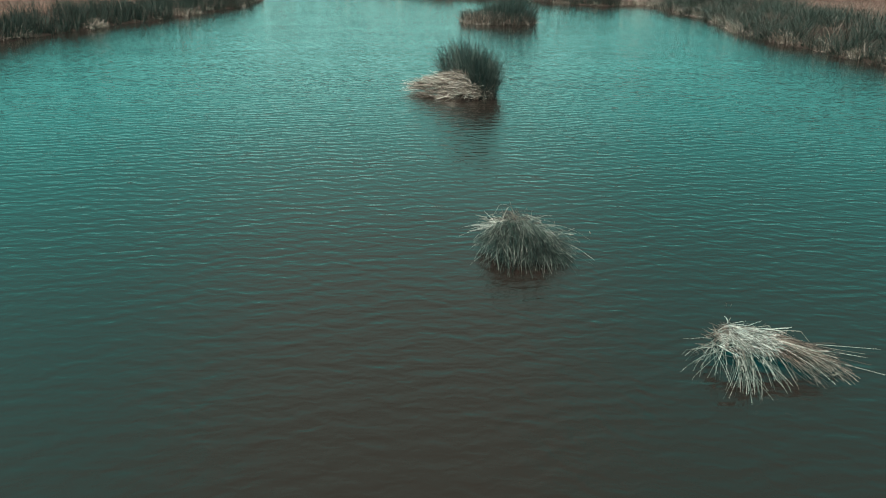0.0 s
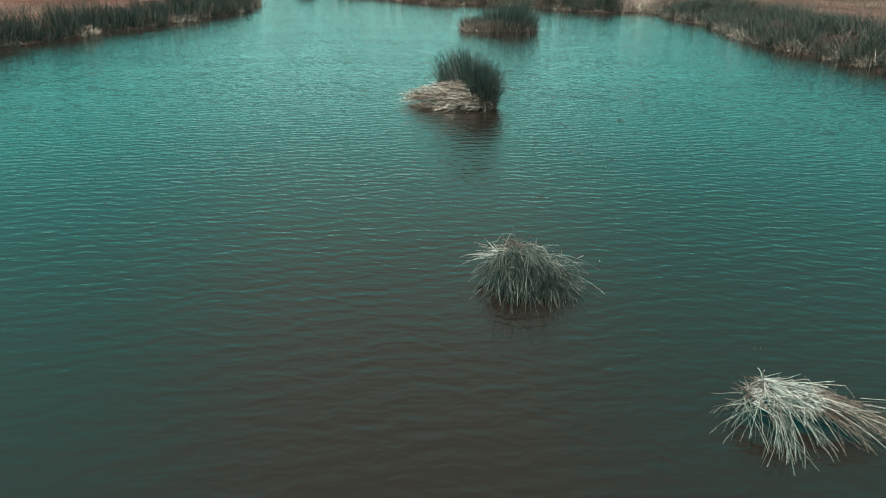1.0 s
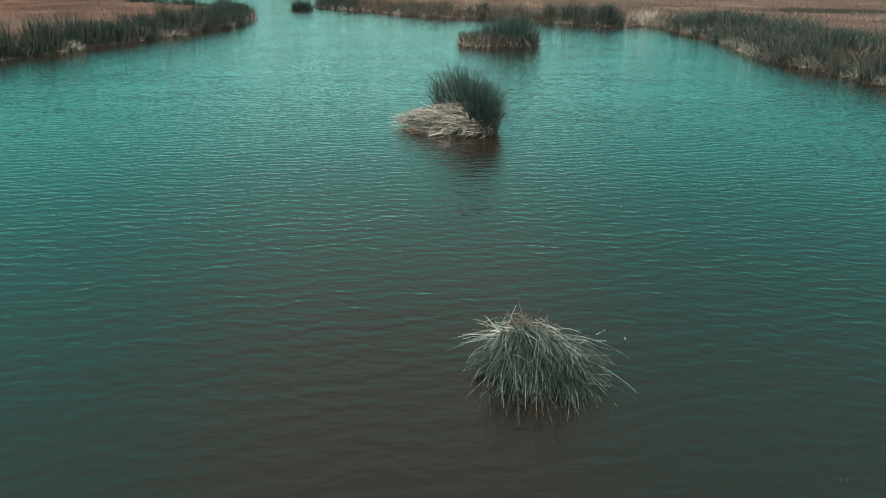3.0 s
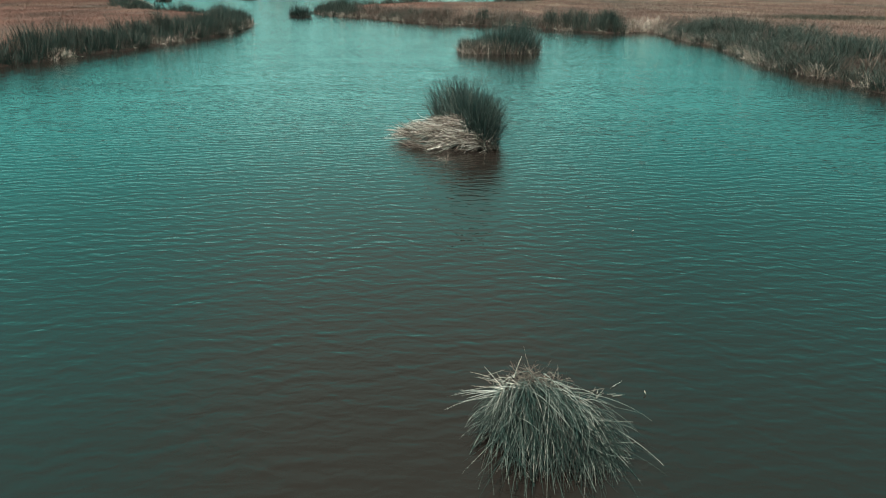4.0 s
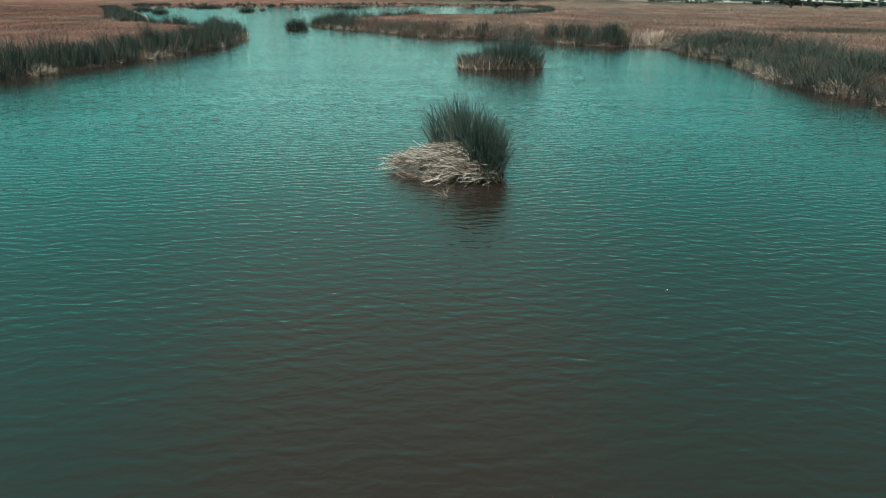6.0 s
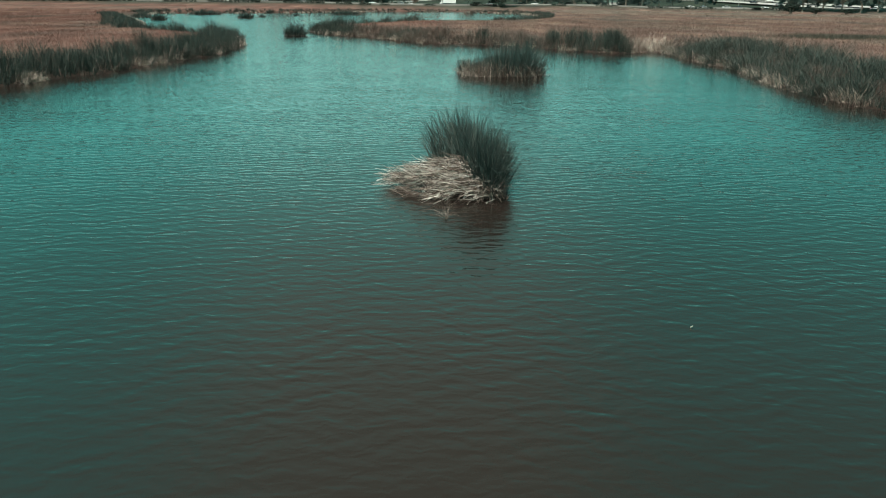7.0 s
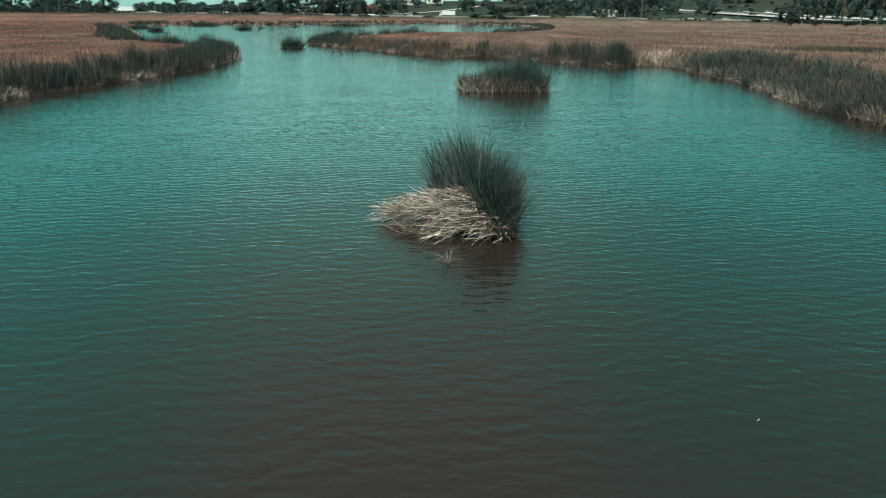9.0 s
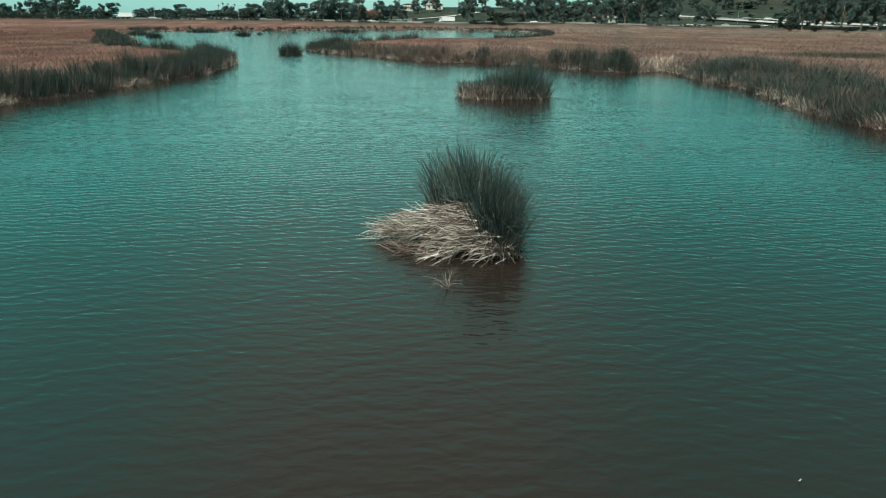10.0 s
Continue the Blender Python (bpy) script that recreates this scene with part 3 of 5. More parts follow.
def bent_clump():
    """Stalks that rise along a low ridge and are combed down to the water on one side."""
    clump = thing("sedge_clump", (1.72, 11.42, 0), "drooping grey-green sedge clump with bent stalks in the lake", "reeds", "reed clumps in the lake")
    part("root_mound", mound(0.62, 0.34, 0.30, 1.4), M_MUD, clump, "dark wet root mound")
    low = lambda x, y: np.full(len(x), -0.06)
    at = [0.0, 0.2, 0.45, 0.75, 1.0]

    def ridge(u):
        return np.column_stack([np.interp(u, at, (-0.45, -0.26, 0.02, 0.36, 0.66)), np.interp(u, at, (0.08, 0.12, 0.20, 0.06, -0.22)), np.interp(u, at, (0.37, 0.40, 0.46, 0.34, 0.23))])

    def fall(count, per, slide, size, wide, spread_az=0.16):
        """Tufts of stalks along the ridge; slide: how far down the slope they may start."""
        n = count * per
        u = R.random(count) ** 0.95
        heading = np.radians(np.interp(u, at, (-124, -106, -91, -80, -68))) + R.normal(0, spread_az, count)
        reach = np.interp(u, at, (0.55, 1.05, 2.0, 1.62, 0.80)) * R.uniform(0.55, 1.05, count) * size
        down = R.uniform(0, slide, count)
        root = ridge(u)
        root[:, 0] += down * np.cos(heading)
        root[:, 1] += down * np.sin(heading)
        root[:, 2] -= 0.06 + 0.33 * down
        a = np.repeat(heading, per) + R.normal(0, 0.13, n)
        length = np.repeat(reach - 0.6 * down, per) * R.uniform(0.55, 1.06, n)
        lean = np.repeat(R.normal(1.16, 0.16, count), per) + R.normal(0, 0.13, n)
        bend = np.repeat(R.uniform(0.80, 1.30, count), per) + R.normal(0, 0.2, n)
        return blades(np.repeat(root, per, 0) + R.normal(0, 0.035, (n, 3)), a, lean, length, R.uniform(0.7, 1.3, n) * wide, bend, 8, True, floor=low, swirl=np.repeat(R.normal(0.05, 0.35, count), per) + R.normal(0, 0.28, n), kink=R.choice([0, 0, 0, 0.5, 0.8, -0.35], n), taper=0.3)

    # inner stalks in a darker, browner tone that stands in for shade
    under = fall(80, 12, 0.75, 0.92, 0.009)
    part("shaded_stalk", stalk_mesh("shaded_stalk", M_SEDGE_SHADED, under), M_SEDGE_SHADED, clump, "brownish stalks underneath, their shade put into the colour")
    part("bent_stalk", stalk_mesh("bent_stalk", M_BENT, fall(135, 8, 0.70, 1.05, 0.0080), fall(50, 5, 0.15, 1.05, 0.0072, 0.28)), M_BENT, clump, "grey-green stalks bending down to the water")
    m = 120
    u = R.uniform(0.1, 0.95, m)
    pale = blades(ridge(u) + R.normal(0, 0.05, (m, 3)) + np.array([0, 0, 0.02]), np.radians(np.interp(u, at, (-124, -106, -91, -80, -68))) + R.normal(0, 0.2, m), R.normal(1.18, 0.15, m), np.interp(u, at, (0.50, 0.95, 1.85, 1.50, 0.75)) * R.uniform(0.6, 1.02, m), R.uniform(0.006, 0.009, m), R.uniform(0.8, 1.25, m), 8, True, floor=low, swirl=R.normal(0, 0.3, m), kink=R.choice([0, 0, 0.6, -0.4], m), taper=0.35)
    stalks_apart("hanging_stalk", M_HUNG, clump, "pale grey stalk hanging over the rest", pale, 8)
    # broken brown tops along the ridge
    m = 300
    u = np.clip(R.normal(0.45, 0.22, m), 0, 1)
    top = blades(ridge(u) + R.normal(0, 0.06, (m, 3)) + np.array([0, 0.05, 0.0]), R.uniform(0, 6.28, m), R.uniform(0.7, 1.7, m), R.uniform(0.10, 0.27, m), R.uniform(0.006, 0.010, m), R.uniform(-0.2, 1.2, m), 4, True, kink=R.choice([0, 0.8, -0.6], m))
    m = 46
    u = np.clip(R.normal(0.5, 0.2, m), 0, 1)
    wisp = blades(ridge(u) + R.normal(0, 0.06, (m, 3)), R.uniform(0.2, 2.9, m), R.uniform(0.9, 1.5, m), R.uniform(0.15, 0.40, m), R.uniform(0.004, 0.007, m), R.uniform(-0.2, 0.9, m), 5, True, kink=R.choice([0, 0.7, -0.5], m))
    tagged(part("dry_top", stalk_mesh("dry_top", M_TAIL, top, wisp), M_TAIL, clump), "broken brown tops", kind="stuff")
    # a pale sheaf snapped over at one end of the ridge, and stems lying across it
    m = 9
    sheaf = blades(np.column_stack([R.normal(-0.40, 0.08, m), R.normal(0.08, 0.08, m), R.uniform(0.34, 0.44, m)]), R.normal(3.28, 0.30, m), R.normal(1.60, 0.12, m), R.uniform(0.32, 0.76, m), R.uniform(0.007, 0.011, m), R.uniform(0.0, 0.5, m), 4, True)
    stalks_apart("broken_stem", M_BLEACH_ONE, clump, "pale broken straw stem", sheaf, 4)
    m = 18
    cross = blades(np.column_stack([R.normal(-0.28, 0.12, m), R.normal(0.08, 0.08, m), R.uniform(0.42, 0.50, m)]), R.uniform(0, 6.28, m), R.uniform(0.9, 1.6, m), R.uniform(0.14, 0.40, m), R.uniform(0.008, 0.013, m), R.uniform(0, 0.4, m), 3, True)
    stalks_apart("broken_stem", M_STRAW_ONE, clump, "pale broken straw stem", cross, 3)
    hook = blades(np.array([[0.42, 0.0, 0.40]]), np.array([-0.1]), np.array([1.5]), np.array([0.66]), np.array([0.009]), np.array([0.0]), 4, True, kink=np.array([1.55]))
    stalks_apart("broken_stem", M_STRAW_ONE, clump, "thin snapped stem, its end hanging", hook, 4)
    m = 14
    drift = blades(np.column_stack([R.uniform(0.1, 1.2, m), R.uniform(0.3, 0.75, m), np.full(m, 0.012)]), R.normal(0.35, 0.35, m), np.full(m, 1.57), R.uniform(0.08, 0.30, m), R.uniform(0.007, 0.011, m), R.uniform(-0.05, 0.02, m), 3, True)
    stalks_apart("drifting_stem", M_STRAW_ONE, clump, "scrap of straw adrift behind the clump", drift, 3)


def straw_heap():
    """Fallen straw over a low ridge: bleached and matted at one end, swept out brown at the other."""
    clump = thing("straw_heap", (4.60, 6.98, 0), "bleached heap of fallen reed straw fanning out over the lake", "reeds", "reed clumps in the lake")
    part("root_mound", mound(0.30, 0.18, 0.10, 2.4), M_MUD, clump, "dark wet root mound")

    def fl(x, y):
        top = np.interp(x, (-0.60, -0.44, -0.25, 0.0, 0.5, 0.8, 1.3), (0.0, 0.27, 0.46, 0.42, 0.34, 0.21, 0.0))
        line = np.interp(x, (-0.6, 0.45, 1.3), (0.20, 0.20, -0.40))
        off = np.where(y < line, (line - y) / 0.72, (y - line) / 0.34)
        return -0.04 + (top + 0.04) * np.clip(1 - off ** 1.5, 0, 1)

    def laid(n, xs, ys, heading, fan, short, long, width, lift, lean=(1.25, 1.75)):
        x, y = R.uniform(*xs, n), R.uniform(*ys, n)
        root = np.column_stack([x, y, fl(x, y) + R.uniform(0, lift, n)])
        return blades(root, np.radians(R.normal(heading, fan, n)), R.uniform(*lean, n), R.uniform(short, long, n), R.uniform(0.7, 1.3, n) * width, R.uniform(0.0, 0.55, n), 6, True, floor=fl, kink=R.choice([0, 0, 0, 0.5, -0.4], n), swirl=R.normal(0, 0.15, n), taper=0.45)

    bed = laid(420, (-0.42, 0.6), (-0.14, 0.26), -42, 40, 0.15, 0.36, 0.008, 0.02)
    tagged(part("straw_bed", stalk_mesh("straw_bed", M_TAIL, bed), M_TAIL, clump), "older brown straw under the bleached stems", kind="stuff")
    mat = [laid(430, (-0.40, 0.28), (-0.08, 0.24), -32, 20, 0.20, 0.44, 0.0072, 0.06), laid(270, (-0.26, 0.26), (-0.12, 0.14), -74, 30, 0.14, 0.32, 0.0072, 0.08), laid(80, (-0.34, 0.24), (-0.15, 0.2), 10, 50, 0.13, 0.28, 0.0072, 0.09)]
    tagged(part("bleached_top", stalk_mesh("bleached_top", M_BLEACH, *mat), M_BLEACH, clump), "pale bleached straw", kind="stuff")
    tail = [laid(125, (0.12, 0.55), (0.06, 0.26), -42, 5, 0.65, 1.15, 0.0075, 0.04, (1.50, 1.75)), laid(30, (0.15, 0.5), (-0.12, 0.08), -60, 7, 0.50, 0.90, 0.007, 0.03, (1.5, 1.85))]
    part("straw_tail", stalk_mesh("straw_tail", M_TAIL, *tail), M_TAIL, clump, "brown straw swept out to one side")
    stalks_apart("tail_stem", M_STRAW_ONE, clump, "long pale stem in the swept straw", laid(22, (0.0, 0.5), (0.05, 0.28), -40, 6, 0.7, 1.2, 0.0075, 0.06, (1.5, 1.68)), 6)
    low = lambda x, y: np.full(len(x), -0.05)

    def hang(n, xs, ys, zs, heading, fan, short, long):
        return blades(np.column_stack([R.uniform(*xs, n), R.uniform(*ys, n), R.uniform(*zs, n)]), np.radians(R.normal(heading, fan, n)), R.uniform(1.2, 1.7, n), R.uniform(short, long, n), R.uniform(0.005, 0.009, n), R.uniform(0.5, 1.1, n), 6, True, floor=low, kink=R.choice([0, 0, 0.5, -0.4], n), swirl=R.normal(0, 0.25, n), taper=0.4)

    for hung in (hang(62, (-0.24, 0.0), (-0.26, -0.08), (0.14, 0.28), -101, 8, 0.50, 0.95), hang(15, (0.06, 0.30), (-0.24, -0.1), (0.12, 0.24), -80, 12, 0.35, 0.70), hang(22, (-0.50, -0.32), (-0.12, 0.16), (0.16, 0.34), 226, 22, 0.35, 0.80), hang(7, (-0.48, -0.36), (0.0, 0.2), (0.2, 0.32), 190, 14, 0.3, 0.65)):
        stalks_apart("hanging_stalk", M_HUNG, clump, "green-grey stalk hanging into the water", hung, 6)
    m = 110
    sx, sy = R.normal(-0.30, 0.12, m), R.normal(0.18, 0.08, m)
    crown = blades(np.column_stack([sx, sy, fl(sx, sy) + 0.02]), np.radians(R.normal(190, 70, m)), R.uniform(0.9, 1.7, m), R.uniform(0.08, 0.20, m), R.uniform(0.007, 0.011, m), R.uniform(0, 0.8, m), 4, True)
    part("brown_crown", stalk_mesh("brown_crown", M_TAIL, crown), M_TAIL, clump, "broken brown stems on the crest")
    for x, y, az, length in ((1.28, 0.50, -8, 0.90), (1.05, 0.42, -20, 0.84), (1.30, 0.02, -32, 0.64)):
        stem = blades(np.array([[x, y, 0.03]]), np.radians([az]), np.array([1.56]), np.array([length]), np.array([0.011]), np.array([0.02]), 4, True)
        stalks_apart("loose_stem", M_BLEACH_ONE, clump, "long pale stem lying on the water", stem, 4)
    arch = blades(np.array([[0.08, 0.24, 0.44], [0.40, 0.26, 0.40]]), np.radians([-4.0, -16.0]), np.array([1.35, 1.42]), np.array([0.55, 0.62]), np.array([0.010, 0.010]), np.array([0.1, 0.1]), 6, True, kink=np.array([0.85, 0.9]))
    stalks_apart("tail_stem", M_STRAW_ONE, clump, "long pale stem in the swept straw", arch, 6)


def reed_islet(at, rx, ry, height, n, label, seed, width=0.03, dead=0.35, tall=None, brown=0, mud=0.85):
    clump = thing("reed_islet", at, label, "reeds", "reed clumps in the lake")
    part("root_mound", mound(rx * mud, ry * mud, 0.16, seed), M_MUD, clump)
    a, r = R.uniform(0, 2 * np.pi, n), np.sqrt(R.random(n))
    x, y = rx * r * np.cos(a), ry * r * np.sin(a)
    h = height * (1.10 - (0.30 if tall else 0.62) * r ** 3) * (1 + 0.16 * wobble(x, y, rx * 0.3, seed))
    if tall:
        h = h * (tall[0] + (tall[1] - tall[0]) * ease(x, -rx * 0.6, rx * 0.35)) * (1 + 0.16 * wobble(x, y, 0.8, seed + 3))
    green = blades(np.column_stack([x, y, np.full(n, -0.05)]), a + R.normal(0, 0.6, n), np.abs(R.normal(0.06, 0.11, n)) + (0.24 if tall else 0.62) * r ** 2, h * R.uniform(0.6, 1.1, n), R.uniform(0.7, 1.2, n) * width, R.uniform(0, 0.35, n), 3, False)
    part("green_stalk", stalk_mesh("green_stalk", M_GREEN, green), M_GREEN, clump, "upright dark green stalks")
    m = int(n * dead)
    a = R.uniform(np.pi * 0.95, np.pi * 2.05, m)
    k = R.uniform(0.70, 1.06, m)
    dry = blades(np.column_stack([rx * k * np.cos(a), ry * k * np.sin(a), np.full(m, -0.02)]), a + R.normal(0, 1.0, m), R.uniform(0.0, 1.2, m), R.uniform(0.25, 0.85, m) * height ** 0.7, R.uniform(0.7, 1.1, m) * width, R.uniform(0.1, 1.5, m), 3, False)
    part("dry_skirt", stalk_mesh("dry_skirt", M_FRINGE_DEAD, dry), M_FRINGE_DEAD, clump, "dry brown stalks round the waterline")
    if brown:
        # a dead, matted side that leans every way
        x, y = np.clip(R.normal(-rx * 0.22, rx * 0.40, brown), -rx * 0.92, rx * 0.9), R.normal(-ry * 0.60, ry * 0.20, brown)
        mat = blades(np.column_stack([x, y, np.zeros(brown)]), R.uniform(0, 6.28, brown), R.uniform(0.1, 1.1, brown), R.uniform(0.5, 1.5, brown), R.uniform(0.7, 1.1, brown) * width, R.uniform(0.2, 1.4, brown), 4, False)
        k = 60
        tail = blades(np.column_stack([rx * R.uniform(0.75, 1.0, k), -ry * R.uniform(0.0, 0.6, k), R.uniform(0.0, 0.12, k)]), R.normal(-0.25, 0.35, k), R.uniform(1.45, 1.62, k), R.uniform(0.5, 1.6, k), R.uniform(0.6, 1.0, k) * width, R.uniform(0, 0.15, k), 3, False, floor=lambda a, b: np.full(len(a), 0.015))
        part("drifting_straw", stalk_mesh("drifting_straw", M_TAIL, tail), M_TAIL, clump, "dead stalks lying out on the water")
        part("dead_mat", stalk_mesh("dead_mat", M_MAT, mat), M_MAT, clump, "matted dead brown stalks")
    return clump


def dead_branch():
    """A drowned shrub: thin forks out of one foot."""
    m = 11
    az = np.linspace(0, 2 * np.pi, m, endpoint=False) + R.normal(0, 0.3, m)
    main = blades(np.column_stack([R.normal(0, 0.02, m), R.normal(0, 0.02, m), np.full(m, -0.06)]), az, R.uniform(0.15, 0.7, m), R.uniform(0.45, 0.85, m), np.full(m, 0.013), R.uniform(0.2, 1.5, m), 7, True, kink=R.choice([0, 0.4, -0.5], m), swirl=R.normal(0, 0.4, m))
    m = 16
    az = R.uniform(0, 6.28, m)
    rr = R.uniform(0.05, 0.25, m)
    side = blades(np.column_stack([rr * np.cos(az), rr * np.sin(az), 0.10 + 0.7 * rr]), az + R.normal(0, 0.9, m), R.uniform(0.2, 1.3, m), R.uniform(0.15, 0.35, m), np.full(m, 0.007), R.uniform(0, 1.0, m), 4, True)
    m = 5
    stub = blades(np.column_stack([R.normal(0, 0.015, m), R.normal(0, 0.015, m), np.full(m, -0.9)]), R.uniform(0, 6.28, m), np.full(m, 0.02), np.full(m, 0.98), np.full(m, 0.05), np.zeros(m), 3, True)
    ob = new("dead_branch", stalk_mesh("dead_branch", M_TWIG, main, side, stub))
    ob.location = (0.60, 25.2, 0)
    tagged(ob, "bare forked dead twigs sticking out of the lake", "branch")


bulrush_island()
bent_clump()
straw_heap()
reed_islet((5.0, 65.2, 0), 3.35, 2.9, 2.05, 2600, "wide dark green reed islet with a dry brown skirt", 0.6, 0.03, 0.28, (0.62, 1.20), 2400)
reed_islet((-24.3, 128.5, 0), 1.65, 2.0, 2.1, 700, "small dark green reed islet with a muddy edge", 1.6, 0.05, 0.15, mud=1.25)
reed_islet((-65.4, 250, 0), 2.4, 2.4, 1.9, 420, "far small green reed islet in open water", 2.6, 0.09)
reed_islet((-64.3, 268, 0), 1.0, 1.0, 1.0, 150, "tiny far reed tuft in open water", 3.6, 0.09)
reed_islet((-82.2, 219.5, 0), 2.0, 2.0, 1.9, 380, "far dark reed islet near the marsh edge", 4.1, 0.09)
reed_islet((-100, 250, 0), 3.2, 2.4, 1.7, 380, "far dark reed islet near the marsh edge", 4.6, 0.1)
reed_islet((-57.5, 294, 0), 1.0, 1.0, 1.1, 120, "tiny far reed tuft in open water", 5.6, 0.1)
reed_islet((-42.3, 328, 0), 6.2, 3.5, 1.9, 700, "long far reed islet off the opposite shore", 6.6, 0.12)
reed_islet((-97, 306, 0), 6.2, 3.5, 1.9, 700, "long far reed islet off the opposite shore", 7.6, 0.12)
dead_branch()

# ---- reed beds and dry marsh along the banks ----


def greenness(x, y):
    """How green the reeds of the shore are: 1 all green, 0 all dead."""
    g = np.full(len(x), 0.99)
    g = np.where((x > -15) & (x < 13.5) & (y > 95) & (y < 150), 0.14, g)
    g = np.where((x > 22.5) & (y > 90) & (y < 110), 0.1, g)
    g = np.where((x > 20) & (y < 88), 0.95, g)
    g = np.where(y > 300, 0.45, g)
    return np.clip(g + 0.30 * wobble(x, y, 3.5, 4.0), 0, 1)


def bank_strip(name, line, per_metre, width, depth, height, label, droop=False):
    """A strip of standing reeds behind one stretch of the waterline."""
    seg = np.hypot(*(line[1:] - line[:-1]).T)
    s = np.concatenate([[0], np.cumsum(seg)])
    n = int(s[-1] * per_metre * (3.4 if width < 0.055 else 2.0))
    u = R.uniform(0, s[-1], n)
    px, py = np.interp(u, s, line[:, 0]), np.interp(u, s, line[:, 1])
    tx, ty = np.interp(u + 0.5, s, line[:, 0]) - np.interp(u - 0.5, s, line[:, 0]), np.interp(u + 0.5, s, line[:, 1]) - np.interp(u - 0.5, s, line[:, 1])
    l = np.hypot(tx, ty) + 1e-9
    per = 24
    k = max(n // per, 4)
    u, px, py, tx, ty, l = u[:k], px[:k], py[:k], tx[:k], ty[:k], l[:k]
    off = depth * R.random(k) ** (1.35 if droop else 1.15)
    cx, cy = px - ty / l * off, py + tx / l * off          # the lake is walked with land on its left
    d = shore(cx, cy)
    ok = (d > 0.05) & (d < depth * 1.4) & (R.random(k) < 0.80 + 0.5 * wobble(cx, cy, 0.9, 6.0))
    cx, cy, d = cx[ok], cy[ok], d[ok]
    k = len(cx)
    tuft_h = (1.0 + 0.30 * wobble(cx, cy, 2.2, 1.0) + 0.18 * wobble(cx, cy, 5.0, 3.0)) * R.uniform(0.88, 1.08, k) * (0.66 + 0.34 * ease(d, 0, 1.1))
    tuft_live = R.random(k) < greenness(cx, cy) * ((0.86 if droop else 0.78) + 0.2 * ease(d, 0.1, 1.1)) * (1 - 0.6 * ease(d, depth * 0.5, depth) * droop)
    n = k * per
    ox, oy = R.normal(0, 0.24, n), R.normal(0, 0.24, n)
    x, y = np.repeat(cx, per) + ox, np.repeat(cy, per) + oy
    rim = np.minimum(np.hypot(ox, oy) / 0.5, 1.3)
    az = np.arctan2(oy, ox) + R.normal(0, 0.5, n)
    z = ground_z(x, y) - 0.05
    live = np.repeat(tuft_live, per) ^ (R.random(n) < 0.06)
    h = height * np.repeat(tuft_h, per) * R.uniform(0.72, 1.05, n) * (1.05 - 0.22 * rim ** 2)
    made = []
    for pick, mat, kinds in ((live, M_FRINGE, "green"), (~live, M_FRINGE_DEAD, "dead")):
        k = int(pick.sum())
        if k < 3:
            continue
        green = kinds == "green"
        hh = h[pick] * (1.0 if green else 0.78)
        turn = R.uniform(0.3, 1.7, k) if droop else R.uniform(0, 0.55 if green else 1.0, k)
        made.append((mat, blades(np.column_stack([x, y, z])[pick], az[pick], 0.22 * rim[pick] + np.abs(R.normal(0.10 if droop or not green else 0.03, 0.10, k)), hh, width * R.uniform(0.45, 0.9, k), turn, 3, False, kink=R.choice([0, 0, 0, 0.8], k), taper=0.12)))
    # pale tufts and fallen stalks at the water's edge
    sets = []
    for _ in range(int(s[-1] / 2.7) + 1):
        c = R.uniform(0, s[-1])
        m = int(R.integers(60, 220))
        cu = c + R.normal(0, R.uniform(0.15, 0.6), m)
        cx, cy = np.interp(cu, s, line[:, 0]), np.interp(cu, s, line[:, 1])
        k = R.uniform(0.0, 1.1, m)
        ax, ay = np.interp(c + 1, s, line[:, 0]) - np.interp(c - 1, s, line[:, 0]), np.interp(c + 1, s, line[:, 1]) - np.interp(c - 1, s, line[:, 1])
        al = math.hypot(ax, ay) + 1e-9
        out_az = math.atan2(-ax, ay)
        cx, cy = cx - ay / al * k, cy + ax / al * k
        sets.append(blades(np.column_stack([cx, cy, np.maximum(ground_z(cx, cy), -0.05)]), out_az + R.normal(0, 1.0, m), R.uniform(0.1, 1.4, m), R.uniform(0.25, 1.1 if droop else 1.0, m), width * R.uniform(0.5, 0.95, m), R.uniform(0.2, 1.6, m), 4, False, floor=lambda a, b: np.zeros(len(a))))
    made.append((M_PALE, sets))
    first = None
    for mat, data in made:
        me = stalk_mesh(name, mat, *(data if isinstance(data, list) else [data]))
        if first is None:
            first = tagged(new(name, me), label, "reeds", kind="stuff")
        else:
            tagged(part("dead_reed" if mat is M_FRINGE_DEAD else "pale_straw", me, mat, first), "dead brown reed stalks" if mat is M_FRINGE_DEAD else "pale fallen straw at the waterline", kind="stuff")


def stretch(points, lo, hi):
    """The part of the lake's outline between two of its points."""
    a = int(np.argmin(np.hypot(*(LAKE - np.array(points[lo])).T)))
    b = int(np.argmin(np.hypot(*(LAKE - np.array(points[hi])).T)))
    return LAKE[a:b + 1]


